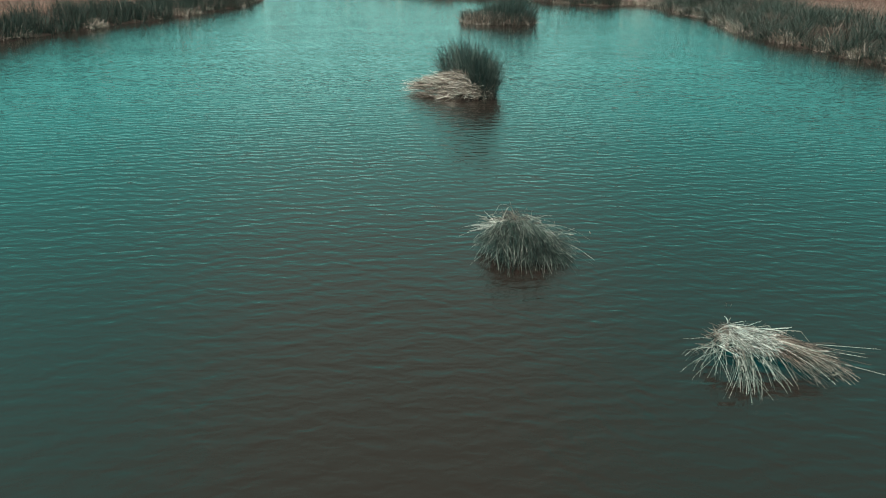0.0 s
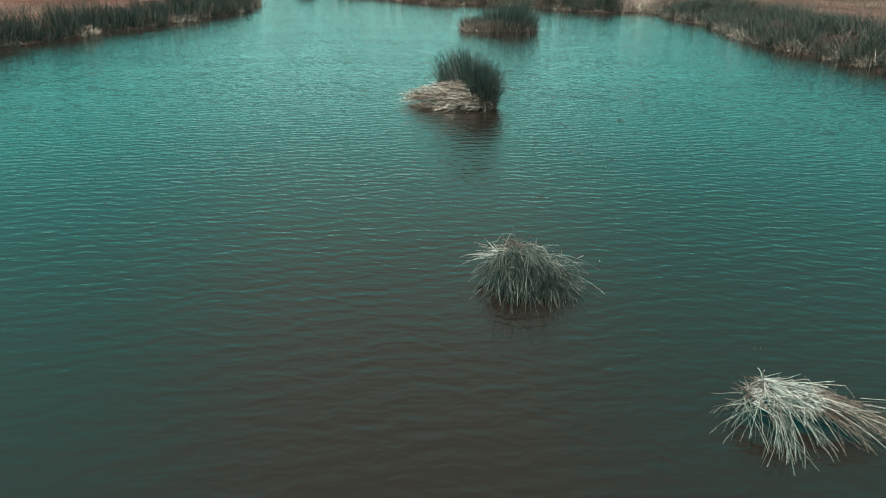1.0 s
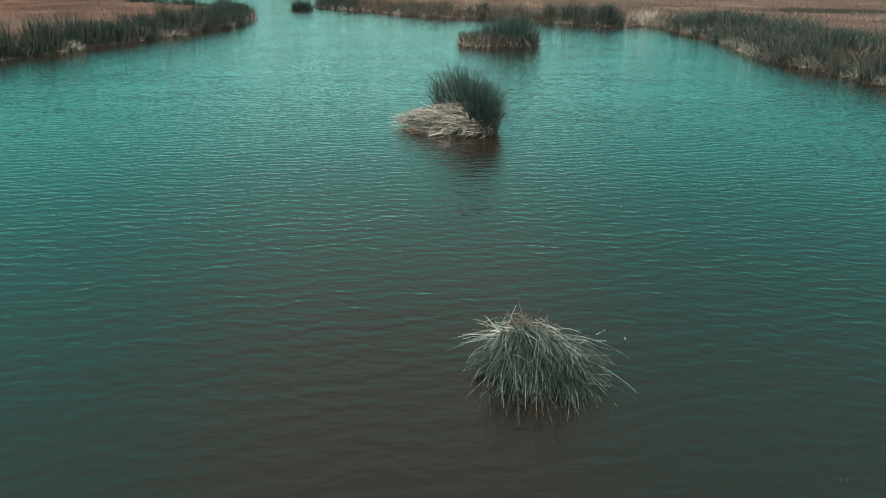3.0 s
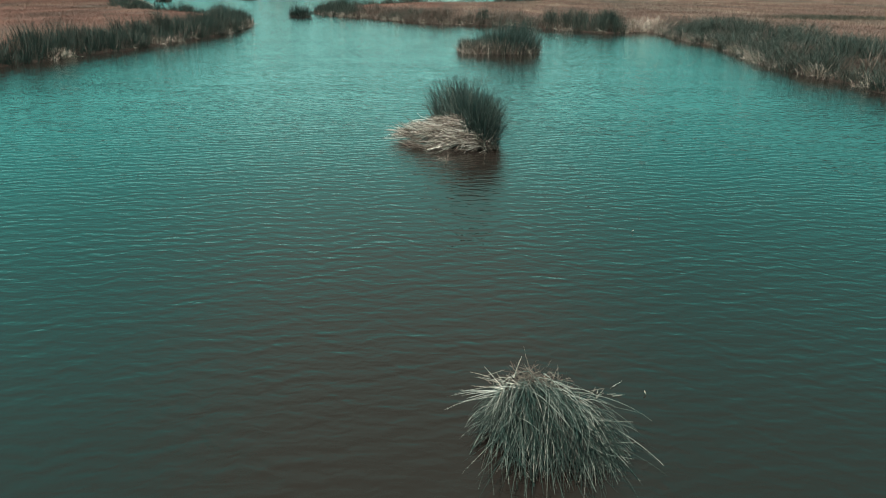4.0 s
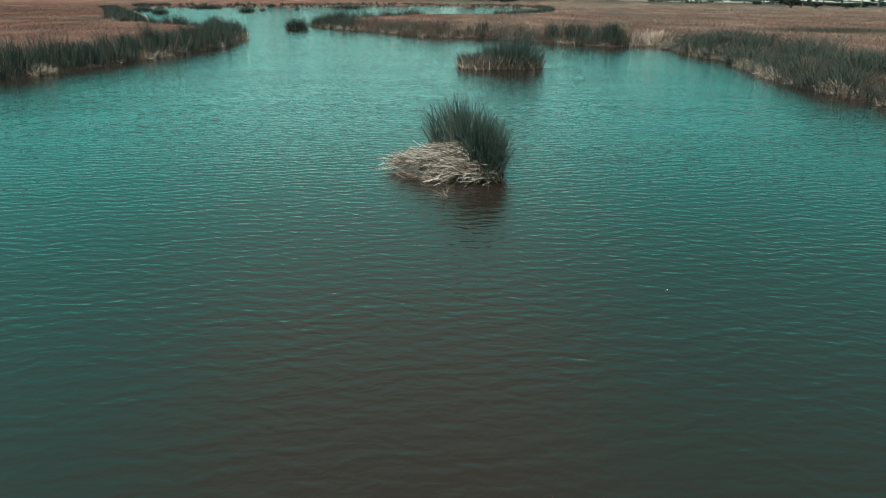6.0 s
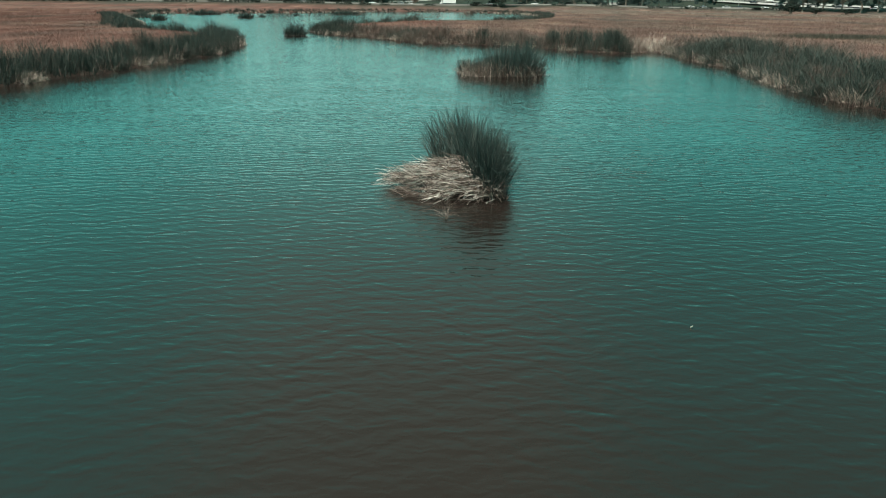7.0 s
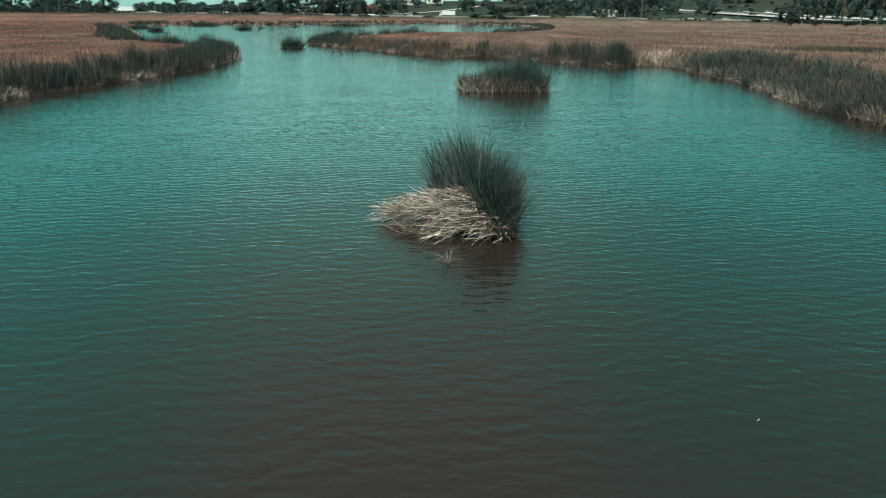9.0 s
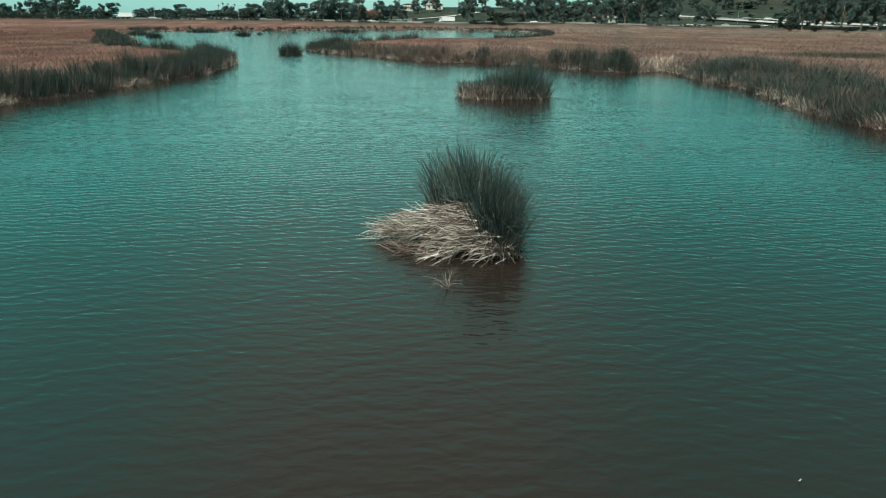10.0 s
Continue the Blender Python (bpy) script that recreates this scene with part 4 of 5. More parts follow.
def build_banks():
    cuts = [(LEFT_SHORE, 3, 5, 130, 0.034), (LEFT_SHORE, 5, 7, 140, 0.034), (LEFT_SHORE, 7, 9, 140, 0.036), (LEFT_SHORE, 9, 11, 130, 0.038), (LEFT_SHORE, 11, 13, 130, 0.042),
            (LEFT_SHORE, 13, 15, 70, 0.06), (LEFT_SHORE, 15, 17, 40, 0.08), (LEFT_SHORE, 17, 19, 24, 0.12)]
    cuts += [(RIGHT_SHORE, 20, 21, 120, 0.034), (RIGHT_SHORE, 17, 20, 140, 0.034), (RIGHT_SHORE, 15, 17, 140, 0.034), (RIGHT_SHORE, 13, 15, 140, 0.036), (RIGHT_SHORE, 11, 13, 140, 0.038),
             (RIGHT_SHORE, 9, 11, 140, 0.04), (RIGHT_SHORE, 7, 9, 130, 0.042), (RIGHT_SHORE, 5, 7, 120, 0.045), (RIGHT_SHORE, 3, 5, 110, 0.05), (RIGHT_SHORE, 1, 3, 70, 0.06), (RIGHT_SHORE, 0, 1, 40, 0.08)]
    for pts, a, b, dens, w in cuts:
        dry = pts is RIGHT_SHORE and a in (5, 7)
        deep = pts is RIGHT_SHORE and a >= 11
        tall = 1.8 if pts is RIGHT_SHORE and a == 9 else (1.25 if pts is LEFT_SHORE and a >= 15 else 1.85)
        bank_strip("reed_bed", stretch(pts, a, b), dens * (1.5 if deep else 1.0), w, 8.5 if deep else (8.0 if pts is LEFT_SHORE and a >= 15 else 4.0), 1.62 if deep else tall, "dead brown reeds with green patches lining the shore" if dry else "dense dark green reeds with pale straw lining the shore", deep)
    for a, b in ((0, 2), (2, 4), (4, 6), (6, 8), (8, 10)):
        bank_strip("reed_bed", stretch(FAR_SHORE, a, b), 36, 0.14, 5.0, 1.4, "mixed green and brown reeds on the far shore")


build_banks()


def straw_patch(cx, cy, sx, sy, n, label):
    """Trampled pale reeds on the shore."""
    x, y = R.normal(cx, sx, n), R.normal(cy, sy, n)
    keep = shore(x, y) > -0.25
    x, y = x[keep], y[keep]
    n = len(x)
    me = stalk_mesh("fallen_reed", M_PALE, blades(np.column_stack([x, y, np.maximum(ground_z(x, y), 0) - 0.03]), R.uniform(0, 6.28, n), R.uniform(0.1, 1.5, n), R.uniform(0.4, 1.4, n), R.uniform(0.025, 0.045, n), R.uniform(0, 1.2, n), 3, False))
    tagged(new("fallen_reed", me), label, "reeds", kind="stuff")


straw_patch(25.2, 94.4, 1.3, 1.2, 1700, "pale fallen reeds in a gap of the shore")
straw_patch(-25.0, 101.5, 0.7, 2.2, 500, "brown fallen reeds at the tip of the bank")


def build_marsh():
    """Dry grass over the land behind the reeds, in squares of the plan."""
    bands = (((-75, 75, 20, 125), 28.0, 0.036, 1), ((-120, 120, 125, 210), 13.0, 0.08, 1), ((-200, 170, 210, 330), 3.5, 0.17, 1), ((-330, 260, 330, 480), 1.2, 0.20, 1), ((75, 130, 30, 125), 14.0, 0.05, 1), ((-130, -75, 30, 125), 14.0, 0.05, 1), ((120, 210, 125, 330), 1.2, 0.13, 1))
    for (x0, x1, y0, y1), dens, w, segs in bands:
        n = int((x1 - x0) * (y1 - y0) * dens)
        x, y = R.uniform(x0, x1, n), R.uniform(y0, y1, n)
        seen = np.abs(x) < 14 + y * 0.66
        x, y = x[seen], y[seen]
        d = shore(x, y)
        ok = (d > reed_depth(x, y) - 0.2 - 2.0 * R.random(len(x)) ** 3) & (y < road_y(x) - 14)
        x, y, d = x[ok], y[ok], d[ok]
        n = len(x)
        h = R.uniform(0.10, 0.34, n) * (1 + 0.35 * wobble(x, y, 6.0, 5.0)) * (1.05 - 0.25 * ease(y, 200, 400))
        az = R.uniform(0, 6.28, n)
        lean = np.abs(R.normal(0.45, 0.3, n))
        bend = R.uniform(0.1, 1.1, n)
        root = np.column_stack([x, y, ground_z(x, y) - 0.04])
        side = 60 if y1 < 200 else 150
        key = np.floor(x / side).astype(int) * 1000 + np.floor(y / side).astype(int)
        for c in np.unique(key):
            k = key == c
            if k.sum() < 40:
                continue
            m = int(k.sum())
            pale = x[k].mean() > 30 and y[k].mean() > 190
            red = x[k].mean() < -12
            mat = M_FIELD_PALE if pale else (M_FIELD_RED if red else M_FIELD)
            me = stalk_mesh("marsh_grass", mat, blades(root[k], az[k], lean[k], h[k], w * R.uniform(0.6, 1.3, m), bend[k], segs, False))
            tagged(new("marsh_grass", me), "pale dry grass across the far marsh" if pale else ("reddish brown dry grass across the marsh" if red else "brown dry grass with straw-coloured streaks across the marsh"), "grass", kind="stuff")


build_marsh()


def build_tussocks():
    """Paler tufts that stand out of the marsh, and one olive patch of live sedge."""
    k, per = 620, 40
    cx, cy = R.uniform(8, 130, k), 55 + 165 * R.random(k) ** 1.1
    ok = shore(cx, cy) > 8
    cx, cy = cx[ok], cy[ok]
    k = len(cx)
    n = k * per
    size = np.repeat(R.uniform(0.4, 1.3, k), per)
    x, y = np.repeat(cx, per) + R.normal(0, 1.2, n) * size, np.repeat(cy, per) + R.normal(0, 0.7, n) * size
    tuft = blades(np.column_stack([x, y, ground_z(x, y) - 0.04]), R.uniform(0, 6.28, n), np.abs(R.normal(0.25, 0.2, n)), R.uniform(0.30, 0.85, n) * (0.6 + 0.4 * size), R.uniform(0.03, 0.055, n), R.uniform(0.2, 1.2, n), 2, False)
    tagged(new("tussock", stalk_mesh("tussock", M_TUSSOCK, tuft)), "straw-brown tussocks standing out of the dry marsh", "grass", kind="stuff")
    n = 5200
    x, y = R.normal(57, 4.5, n), R.normal(109, 2.6, n)
    sedge = blades(np.column_stack([x, y, ground_z(x, y) - 0.04]), R.uniform(0, 6.28, n), np.abs(R.normal(0.2, 0.2, n)), R.uniform(0.35, 0.8, n), R.uniform(0.03, 0.05, n), R.uniform(0.2, 1.1, n), 2, False)
    tagged(new("sedge_patch", stalk_mesh("sedge_patch", M_OLIVE, sedge)), "low olive-green sedge patch in the dry marsh", "grass", kind="stuff")


build_tussocks()


def build_verge():
    """A strip of pale mown straw where the marsh meets the road bank."""
    n = 36000
    x = R.uniform(60, 300, n)
    y = road_y(x) - 18 - 125 * R.random(n) ** 1.4 + 8.0 * wobble(x, x * 0.0, 14.0, 1.0)
    me = stalk_mesh("verge_grass", M_VERGE, blades(np.column_stack([x, y, ground_z(x, y) - 0.04]), R.uniform(0, 6.28, n), R.uniform(0.2, 1.0, n), R.uniform(0.25, 0.55, n), R.uniform(0.2, 0.4, n), R.uniform(0.1, 0.8, n), 1, False))
    tagged(new("verge_grass", me), "strip of pale dry straw short of the road bank", "grass", kind="stuff")


build_verge()

# ---- the far side: road, cars, houses, trees ----


def box(bm, x0, x1, y0, y1, z0, z1, taper=0.0):
    v = [bm.verts.new((x, y, z)) for z, t in ((z0, 0.0), (z1, taper)) for x, y in ((x0 + t, y0 + t * 0.3), (x1 - t, y0 + t * 0.3), (x1 - t, y1 - t * 0.3), (x0 + t, y1 - t * 0.3))]
    for f in ((3, 2, 1, 0), (4, 5, 6, 7), (0, 1, 5, 4), (1, 2, 6, 5), (2, 3, 7, 6), (3, 0, 4, 7)):
        bm.faces.new([v[i] for i in f])


def bevelled(bm, w):
    bmesh.ops.bevel(bm, geom=bm.edges[:], offset=w, segments=2, affect="EDGES")
    return bm


def drum(r, depth, n=12, axis="Y"):
    bm = bmesh.new()
    bmesh.ops.create_cone(bm, cap_ends=True, segments=n, radius1=r, radius2=r, depth=depth)
    if axis == "Y":
        bmesh.ops.rotate(bm, verts=bm.verts, cent=(0, 0, 0), matrix=Matrix.Rotation(math.pi / 2, 3, "X"))
    return bm


def wheels(car, xs, y, r):
    for x in xs:
        for s in (-1, 1):
            w = part("wheel", drum(r, 0.24), M_TYRE, car)
            w.location = (x, s * y, r)
            part("rim", drum(r * 0.6, 0.26, 10), M_SILVER, w, "silver wheel rim")


def make_car(at, turn, paint, label):
    car = thing("car", at, label, "car", "vehicles on the far road")
    car.rotation_euler[2] = turn
    bm = bmesh.new()
    box(bm, -2.25, 2.25, -0.88, 0.88, 0.32, 0.92)
    part("body", bevelled(bm, 0.12), paint, car)
    bm = bmesh.new()
    box(bm, -1.7, 1.1, -0.78, 0.78, 0.90, 1.48, 0.42)
    part("cabin", bevelled(bm, 0.06), M_GLASS, car, "dark tinted glass")
    bm = bmesh.new()
    box(bm, -1.2, 0.62, -0.64, 0.64, 1.46, 1.52)
    part("roof", bm, paint, car)
    wheels(car, (-1.4, 1.4), 0.78, 0.33)
    return car


def make_truck(at, turn):
    truck = thing("box_truck", at, "white box truck on the far road", "truck", "vehicles on the far road")
    truck.rotation_euler[2] = turn
    bm = bmesh.new()
    box(bm, -3.6, 5.2, -1.25, 1.25, 1.0, 3.6)
    part("cargo_box", bevelled(bm, 0.05), M_WHITE, truck, "plain white cargo box")
    bm = bmesh.new()
    box(bm, -5.6, -3.75, -1.1, 1.1, 0.5, 2.5, 0.25)
    part("cab", bevelled(bm, 0.12), M_WHITE, truck)
    bm = bmesh.new()
    box(bm, -5.58, -4.6, -1.12, 1.12, 1.55, 2.2, 0.1)
    part("windscreen", bm, M_GLASS, truck, "dark glass")
    bm = bmesh.new()
    box(bm, -5.2, 5.0, -0.9, 0.9, 0.55, 0.98)
    part("chassis", bm, M_DARKCAR, truck, "dark chassis")
    wheels(truck, (-4.6, 2.6, 3.8), 1.05, 0.48)


def gz(x, y):
    return float(ground_z(np.array([x]), np.array([y]))[0])


def ribbon_road(name, pts, half, mat, label, lift=0.12):
    line = rounded(pts, 8)
    t = np.gradient(line, axis=0)
    nrm = np.stack([-t[:, 1], t[:, 0]], 1) / np.hypot(*t.T)[:, None]
    v = []
    for s in (-half, -half * 0.33, half * 0.33, half):
        q = line + nrm * s
        v.append(np.column_stack([q, np.maximum(ground_z(q[:, 0], q[:, 1]), ground_z(line[:, 0], line[:, 1])) + lift]))
    v = np.array(v)
    i = np.arange(v.shape[0] * v.shape[1]).reshape(v.shape[:2])
    f = np.stack([i[:-1, :-1], i[1:, :-1], i[1:, 1:], i[:-1, 1:]], -1).reshape(-1, 4)[:, ::-1]
    me = stalk_mesh(name, mat, (v.reshape(-1, 3), f))
    tagged(new(name, me), label, "road", kind="structure")
    return line, nrm


CARRIAGEWAYS = ([(146, 572), (172, 532), (206, 476), (238, 440), (270, 420), (330, 396)], [(160, 522), (184, 484), (212, 452), (240, 427), (272, 407), (330, 384)])


def build_road():
    line, nrm = ribbon_road("road", ROAD_LINE, 6.5, M_ASPHALT, "sunlit grey freeway on a low bank", 0.15)
    rail_line = line - nrm * 7.0
    bm = bmesh.new()
    prev = None
    for x, y in rail_line:
        z = gz(x, y)
        row = [bm.verts.new((x, y - 0.15, z - 0.2)), bm.verts.new((x, y - 0.10, z + 0.8)), bm.verts.new((x, y + 0.10, z + 0.8)), bm.verts.new((x, y + 0.15, z - 0.2))]
        if prev:
            for k in range(3):
                bm.faces.new((prev[k], row[k], row[k + 1], prev[k + 1]))
        prev = row
    me = bpy.data.meshes.new("road_barrier")
    bm.to_mesh(me)
    bm.free()
    me.materials.append(M_BARRIER)
    tagged(new("road_barrier", me), "pale concrete barrier along the freeway", "barrier", kind="structure")
    ribbon_road("hill_road", [(-62, 556), (-40, 575), (-12, 598), (14, 622), (30, 640)], 3.2, M_RAIL, "pale road climbing the far hillside", 0.5)
    for line in CARRIAGEWAYS:
        ribbon_road("carriageway", line, 5.5, M_RAIL, "pale sunlit carriageway climbing away from the freeway", 0.25)



build_road()


def build_traffic():
    paints = ((M_WHITE, "white car on the far freeway"), (M_SILVER, "silver car on the far freeway"), (M_DARKCAR, "dark car on the far freeway"))
    for x, lane, c in ((-192, -3, 0), (-176, 3, 2), (-151, -3, 1), (-146, 3, 0), (-120, -3, 1), (-96, 3, 1), (-48, -3, 0), (-29, -3, 1), (-22, 3, 0), (30, -3, 1), (60, 3, 0), (150, -3, 0), (158, 3, 1), (168, -3, 0), (176, 3, 2), (186, -3, 0), (228, -3, 1), (246, 3, 0)):
        y = float(road_y(np.array([x]))[0]) + lane
        t = math.atan2(float(road_y(np.array([x + 4.0]))[0] - road_y(np.array([x - 4.0]))[0]), 8.0)
        make_car((x, y, gz(x, float(road_y(np.array([x]))[0])) + 0.15), t + (math.pi if lane > 0 else 0), *paints[c])
    for line, places in zip(CARRIAGEWAYS, ((0.2, 0.27, 0.36, 0.42, 0.5, 0.61, 0.7, 0.82), (0.15, 0.3, 0.38, 0.47, 0.55, 0.66, 0.78))):
        way = rounded(line, 8)
        for i, u in enumerate(places):
            k = int(u * (len(way) - 2))
            (x, y), (x2, y2) = way[k], way[k + 1]
            make_car((x, y, gz(x, y) + 0.3), math.atan2(y2 - y, x2 - x), *paints[(i * 2) % 3])
    for x in (-209, 2.5):
        y = float(road_y(np.array([x]))[0]) - 3
        make_truck((x, y, gz(x, y + 3) + 0.15), 0.02)


build_traffic()


def make_house(at, turn, w, d, h, label):
    house = thing("house", at, label, "house", "houses on the far hills")
    house.rotation_euler[2] = turn
    bm = bmesh.new()
    box(bm, -w / 2, w / 2, -d / 2, d / 2, -3, h)
    part("wall", bm, M_STUCCO, house, "pale stucco")
    bm = bmesh.new()
    v = [bm.verts.new(p) for p in ((-w / 2 - 0.5, -d / 2 - 0.5, h), (w / 2 + 0.5, -d / 2 - 0.5, h), (w / 2 + 0.5, d / 2 + 0.5, h), (-w / 2 - 0.5, d / 2 + 0.5, h), (-w / 2 + 1, 0, h + 1.6), (w / 2 - 1, 0, h + 1.6))]
    for f in ((0, 1, 5, 4), (1, 2, 5), (2, 3, 4, 5), (3, 0, 4), (3, 2, 1, 0)):
        bm.faces.new([v[i] for i in f])
    part("roof", bm, M_ROOF, house, "brown tiled roof")
    k = max(2, int(w / 4))
    for i in range(k):
        bm = bmesh.new()
        x = -w / 2 + (i + 0.5) * w / k
        box(bm, x - 0.7, x + 0.7, -d / 2 - 0.04, -d / 2 + 0.1, h * 0.35, h * 0.75)
        pane = part("window", bm, M_GLASS, house, "dark window")
        bm = bmesh.new()
        for x0, x1, z0, z1 in ((x - 0.8, x + 0.8, h * 0.35 - 0.1, h * 0.35), (x - 0.8, x + 0.8, h * 0.75, h * 0.75 + 0.1), (x - 0.8, x - 0.7, h * 0.35, h * 0.75), (x + 0.7, x + 0.8, h * 0.35, h * 0.75)):
            box(bm, x0, x1, -d / 2 - 0.08, -d / 2 + 0.05, z0, z1)
        part("window_frame", bm, M_WHITE, pane, "white window frame")


for hx, hy, hw, hh in ((-34, 668, 13, 3.4), (-8, 675, 15, 3.6), (-66, 640, 12, 3.4), (72, 600, 12, 4.0), (118, 545, 16, 4.2), (160, 660, 14, 4.0), (296, 690, 15, 4.2), (318, 700, 13, 4.0), (-300, 560, 16, 4.5)):
    make_house((hx, hy, gz(hx, hy)), R.uniform(-0.3, 0.3), hw, 9, hh, "pale stucco house with a tiled roof among trees")


def make_pole(x, y, h):
    pole = thing("street_lamp", (x, y, gz(x, y)), "grey steel street lamp beside the far road", "street lamp", "street lamps by the far road")
    bm = bmesh.new()
    bmesh.ops.create_cone(bm, cap_ends=True, segments=8, radius1=0.14, radius2=0.08, depth=h, matrix=Matrix.Translation((0, 0, h / 2)))
    part("pole", bm, M_POLE, pole)
    bm = bmesh.new()
    box(bm, -0.05, 2.2, -0.05, 0.05, h - 0.12, h)
    part("arm", bm, M_POLE, pole)
    bm = bmesh.new()
    box(bm, 1.7, 2.5, -0.16, 0.16, h - 0.22, h - 0.06)
    part("lamp_head", bm, M_RAIL, pole)


for lx, lh in ((-256, 9), (-196, 9), (-140, 9), (-70, 9), (178, 9), (205, 9)):
    make_pole(lx, float(road_y(np.array([lx]))[0]) + 11, lh)


def tube(bm, pts, r0, r1, n=6):
    """A tapered limb along the points."""
    rows = []
    for i, p in enumerate(pts):
        p = Vector(p)
        q = Vector(pts[min(i + 1, len(pts) - 1)]) - Vector(pts[max(i - 1, 0)])
        q.normalize()
        a = q.orthogonal().normalized()
        b = q.cross(a)
        r = r0 + (r1 - r0) * i / (len(pts) - 1)
        rows.append([bm.verts.new(p + a * math.cos(2 * math.pi * k / n) * r + b * math.sin(2 * math.pi * k / n) * r) for k in range(n)])
    for u, v in zip(rows, rows[1:]):
        for k in range(n):
            bm.faces.new((u[k], u[(k + 1) % n], v[(k + 1) % n], v[k]))


def leaf_cloud(name, mat, centres, radii, n, size, flat=0.8):
    """Many small leaf sprays round a set of clump centres, denser towards each clump's skin."""
    centres, radii = np.array(centres), np.array(radii)
    p = radii ** 2 / (radii ** 2).sum()
    k = R.choice(len(centres), n, p=p)
    v = R.normal(0, 1, (n, 3))
    v /= np.linalg.norm(v, axis=1)[:, None]
    pos = centres[k] + v * (radii[k] * R.uniform(0.45, 1.08, n))[:, None] * np.array([1, 1, flat])
    a = R.normal(0, 1, (n, 3))
    a /= np.linalg.norm(a, axis=1)[:, None]
    b = np.cross(a, R.normal(0, 1, (n, 3)))
    b /= np.linalg.norm(b, axis=1)[:, None] + 1e-9
    s = size * R.uniform(0.5, 1.3, n)[:, None]
    vs = np.stack([pos - a * s, pos + b * s * 0.45, pos + a * s, pos - b * s * 0.45], 1).reshape(-1, 3)
    return stalk_mesh(name, mat, (vs, np.arange(n * 4).reshape(n, 4)))


def tree_model(kind, seed, leaves=7000, size=0.025):
    """A model tree one unit high and about one unit in spread (radius 0.5)."""
    rnd = random.Random(seed)
    tree = thing("tree", (0, 0, -400), "dark green eucalyptus tree beyond the marsh", "tree", "trees beyond the marsh")
    bm = bmesh.new()
    fork = 0.20 if kind == "tall" else 0.12
    lean = (rnd.uniform(-0.05, 0.05), rnd.uniform(-0.05, 0.05))
    tube(bm, [(0, 0, -0.05), (lean[0] * 0.5, lean[1] * 0.5, fork * 0.5), (lean[0], lean[1], fork), (lean[0] * 1.5, lean[1] * 1.5, 0.75)], 0.034, 0.012)
    centres, radii = [], []
    limbs = 18 if kind == "tall" else 17
    for i in range(limbs):
        a = 2 * math.pi * i / limbs + rnd.uniform(-0.4, 0.4)
        r = rnd.uniform(0.16, 0.36)
        top = rnd.uniform(0.30, 0.90) if kind == "tall" else rnd.uniform(0.14, 0.84)
        z0 = min(top - 0.08, rnd.uniform(fork * 0.8, 0.5))
        p0 = (lean[0], lean[1], z0)
        p2 = (r * math.cos(a), r * math.sin(a), top)
        p1 = ((p0[0] + p2[0]) / 2, (p0[1] + p2[1]) / 2, z0 + (top - z0) * 0.4)
        tube(bm, [p0, p1, p2], 0.014, 0.004, 5)
        centres.append(p2)
        radii.append(rnd.uniform(0.08, 0.15))
        centres.append((p2[0] * 1.1 + rnd.uniform(-0.1, 0.1), p2[1] * 1.1 + rnd.uniform(-0.1, 0.1), top - rnd.uniform(0.06, 0.2)))
        radii.append(rnd.uniform(0.05, 0.10))
    centres.append((lean[0] * 1.5, lean[1] * 1.5, 0.86))
    radii.append(0.14)
    part("trunk", bm, M_BARK, tree, "pale bark trunk and limbs")
    part("crown", leaf_cloud("crown", M_LEAF, centres, radii, leaves, size), M_LEAF, tree, "dark green leaves in ragged clumps")
    return tree


def palm_model():
    palm = thing("palm_tree", (0, 0, -400), "tall thin palm tree on the skyline", "palm tree", "palms beyond the marsh")
    bm = bmesh.new()
    tube(bm, [(0, 0, -0.03), (0.01, 0, 0.4), (0.0, 0.01, 0.9)], 0.018, 0.012)
    part("trunk", bm, M_BARK, palm)
    n = 70
    root = np.tile([0, 0.01, 0.9], (n, 1))
    me = stalk_mesh("fronds", M_LEAF, blades(root, R.uniform(0, 6.28, n), R.uniform(0.1, 1.5, n), R.uniform(0.09, 0.14, n), np.full(n, 0.02), R.uniform(0.6, 1.5, n), 4, False))
    part("crown", me, M_LEAF, palm, "drooping fronds")
    return palm


def shrub_model(mat, label):
    shrub = thing("shrub", (0, 0, -400), label, "shrub", "shrubs by the far road")
    rnd = random.Random(5)
    bm = bmesh.new()
    centres, radii = [], []
    for i in range(9):
        a, r = 2 * math.pi * i / 9, rnd.uniform(0.1, 0.36)
        c = (r * math.cos(a), r * math.sin(a), rnd.uniform(0.3, 0.78))
        tube(bm, [(0, 0, -0.05), (c[0] * 0.5, c[1] * 0.5, c[2] * 0.6), c], 0.02, 0.005, 5)
        centres.append(c)
        radii.append(rnd.uniform(0.13, 0.22))
    part("branch", bm, M_BARK, shrub)
    part("crown", leaf_cloud("crown", mat, centres, radii, 1300, 0.045), mat, shrub, "ragged small leaves")
    return shrub


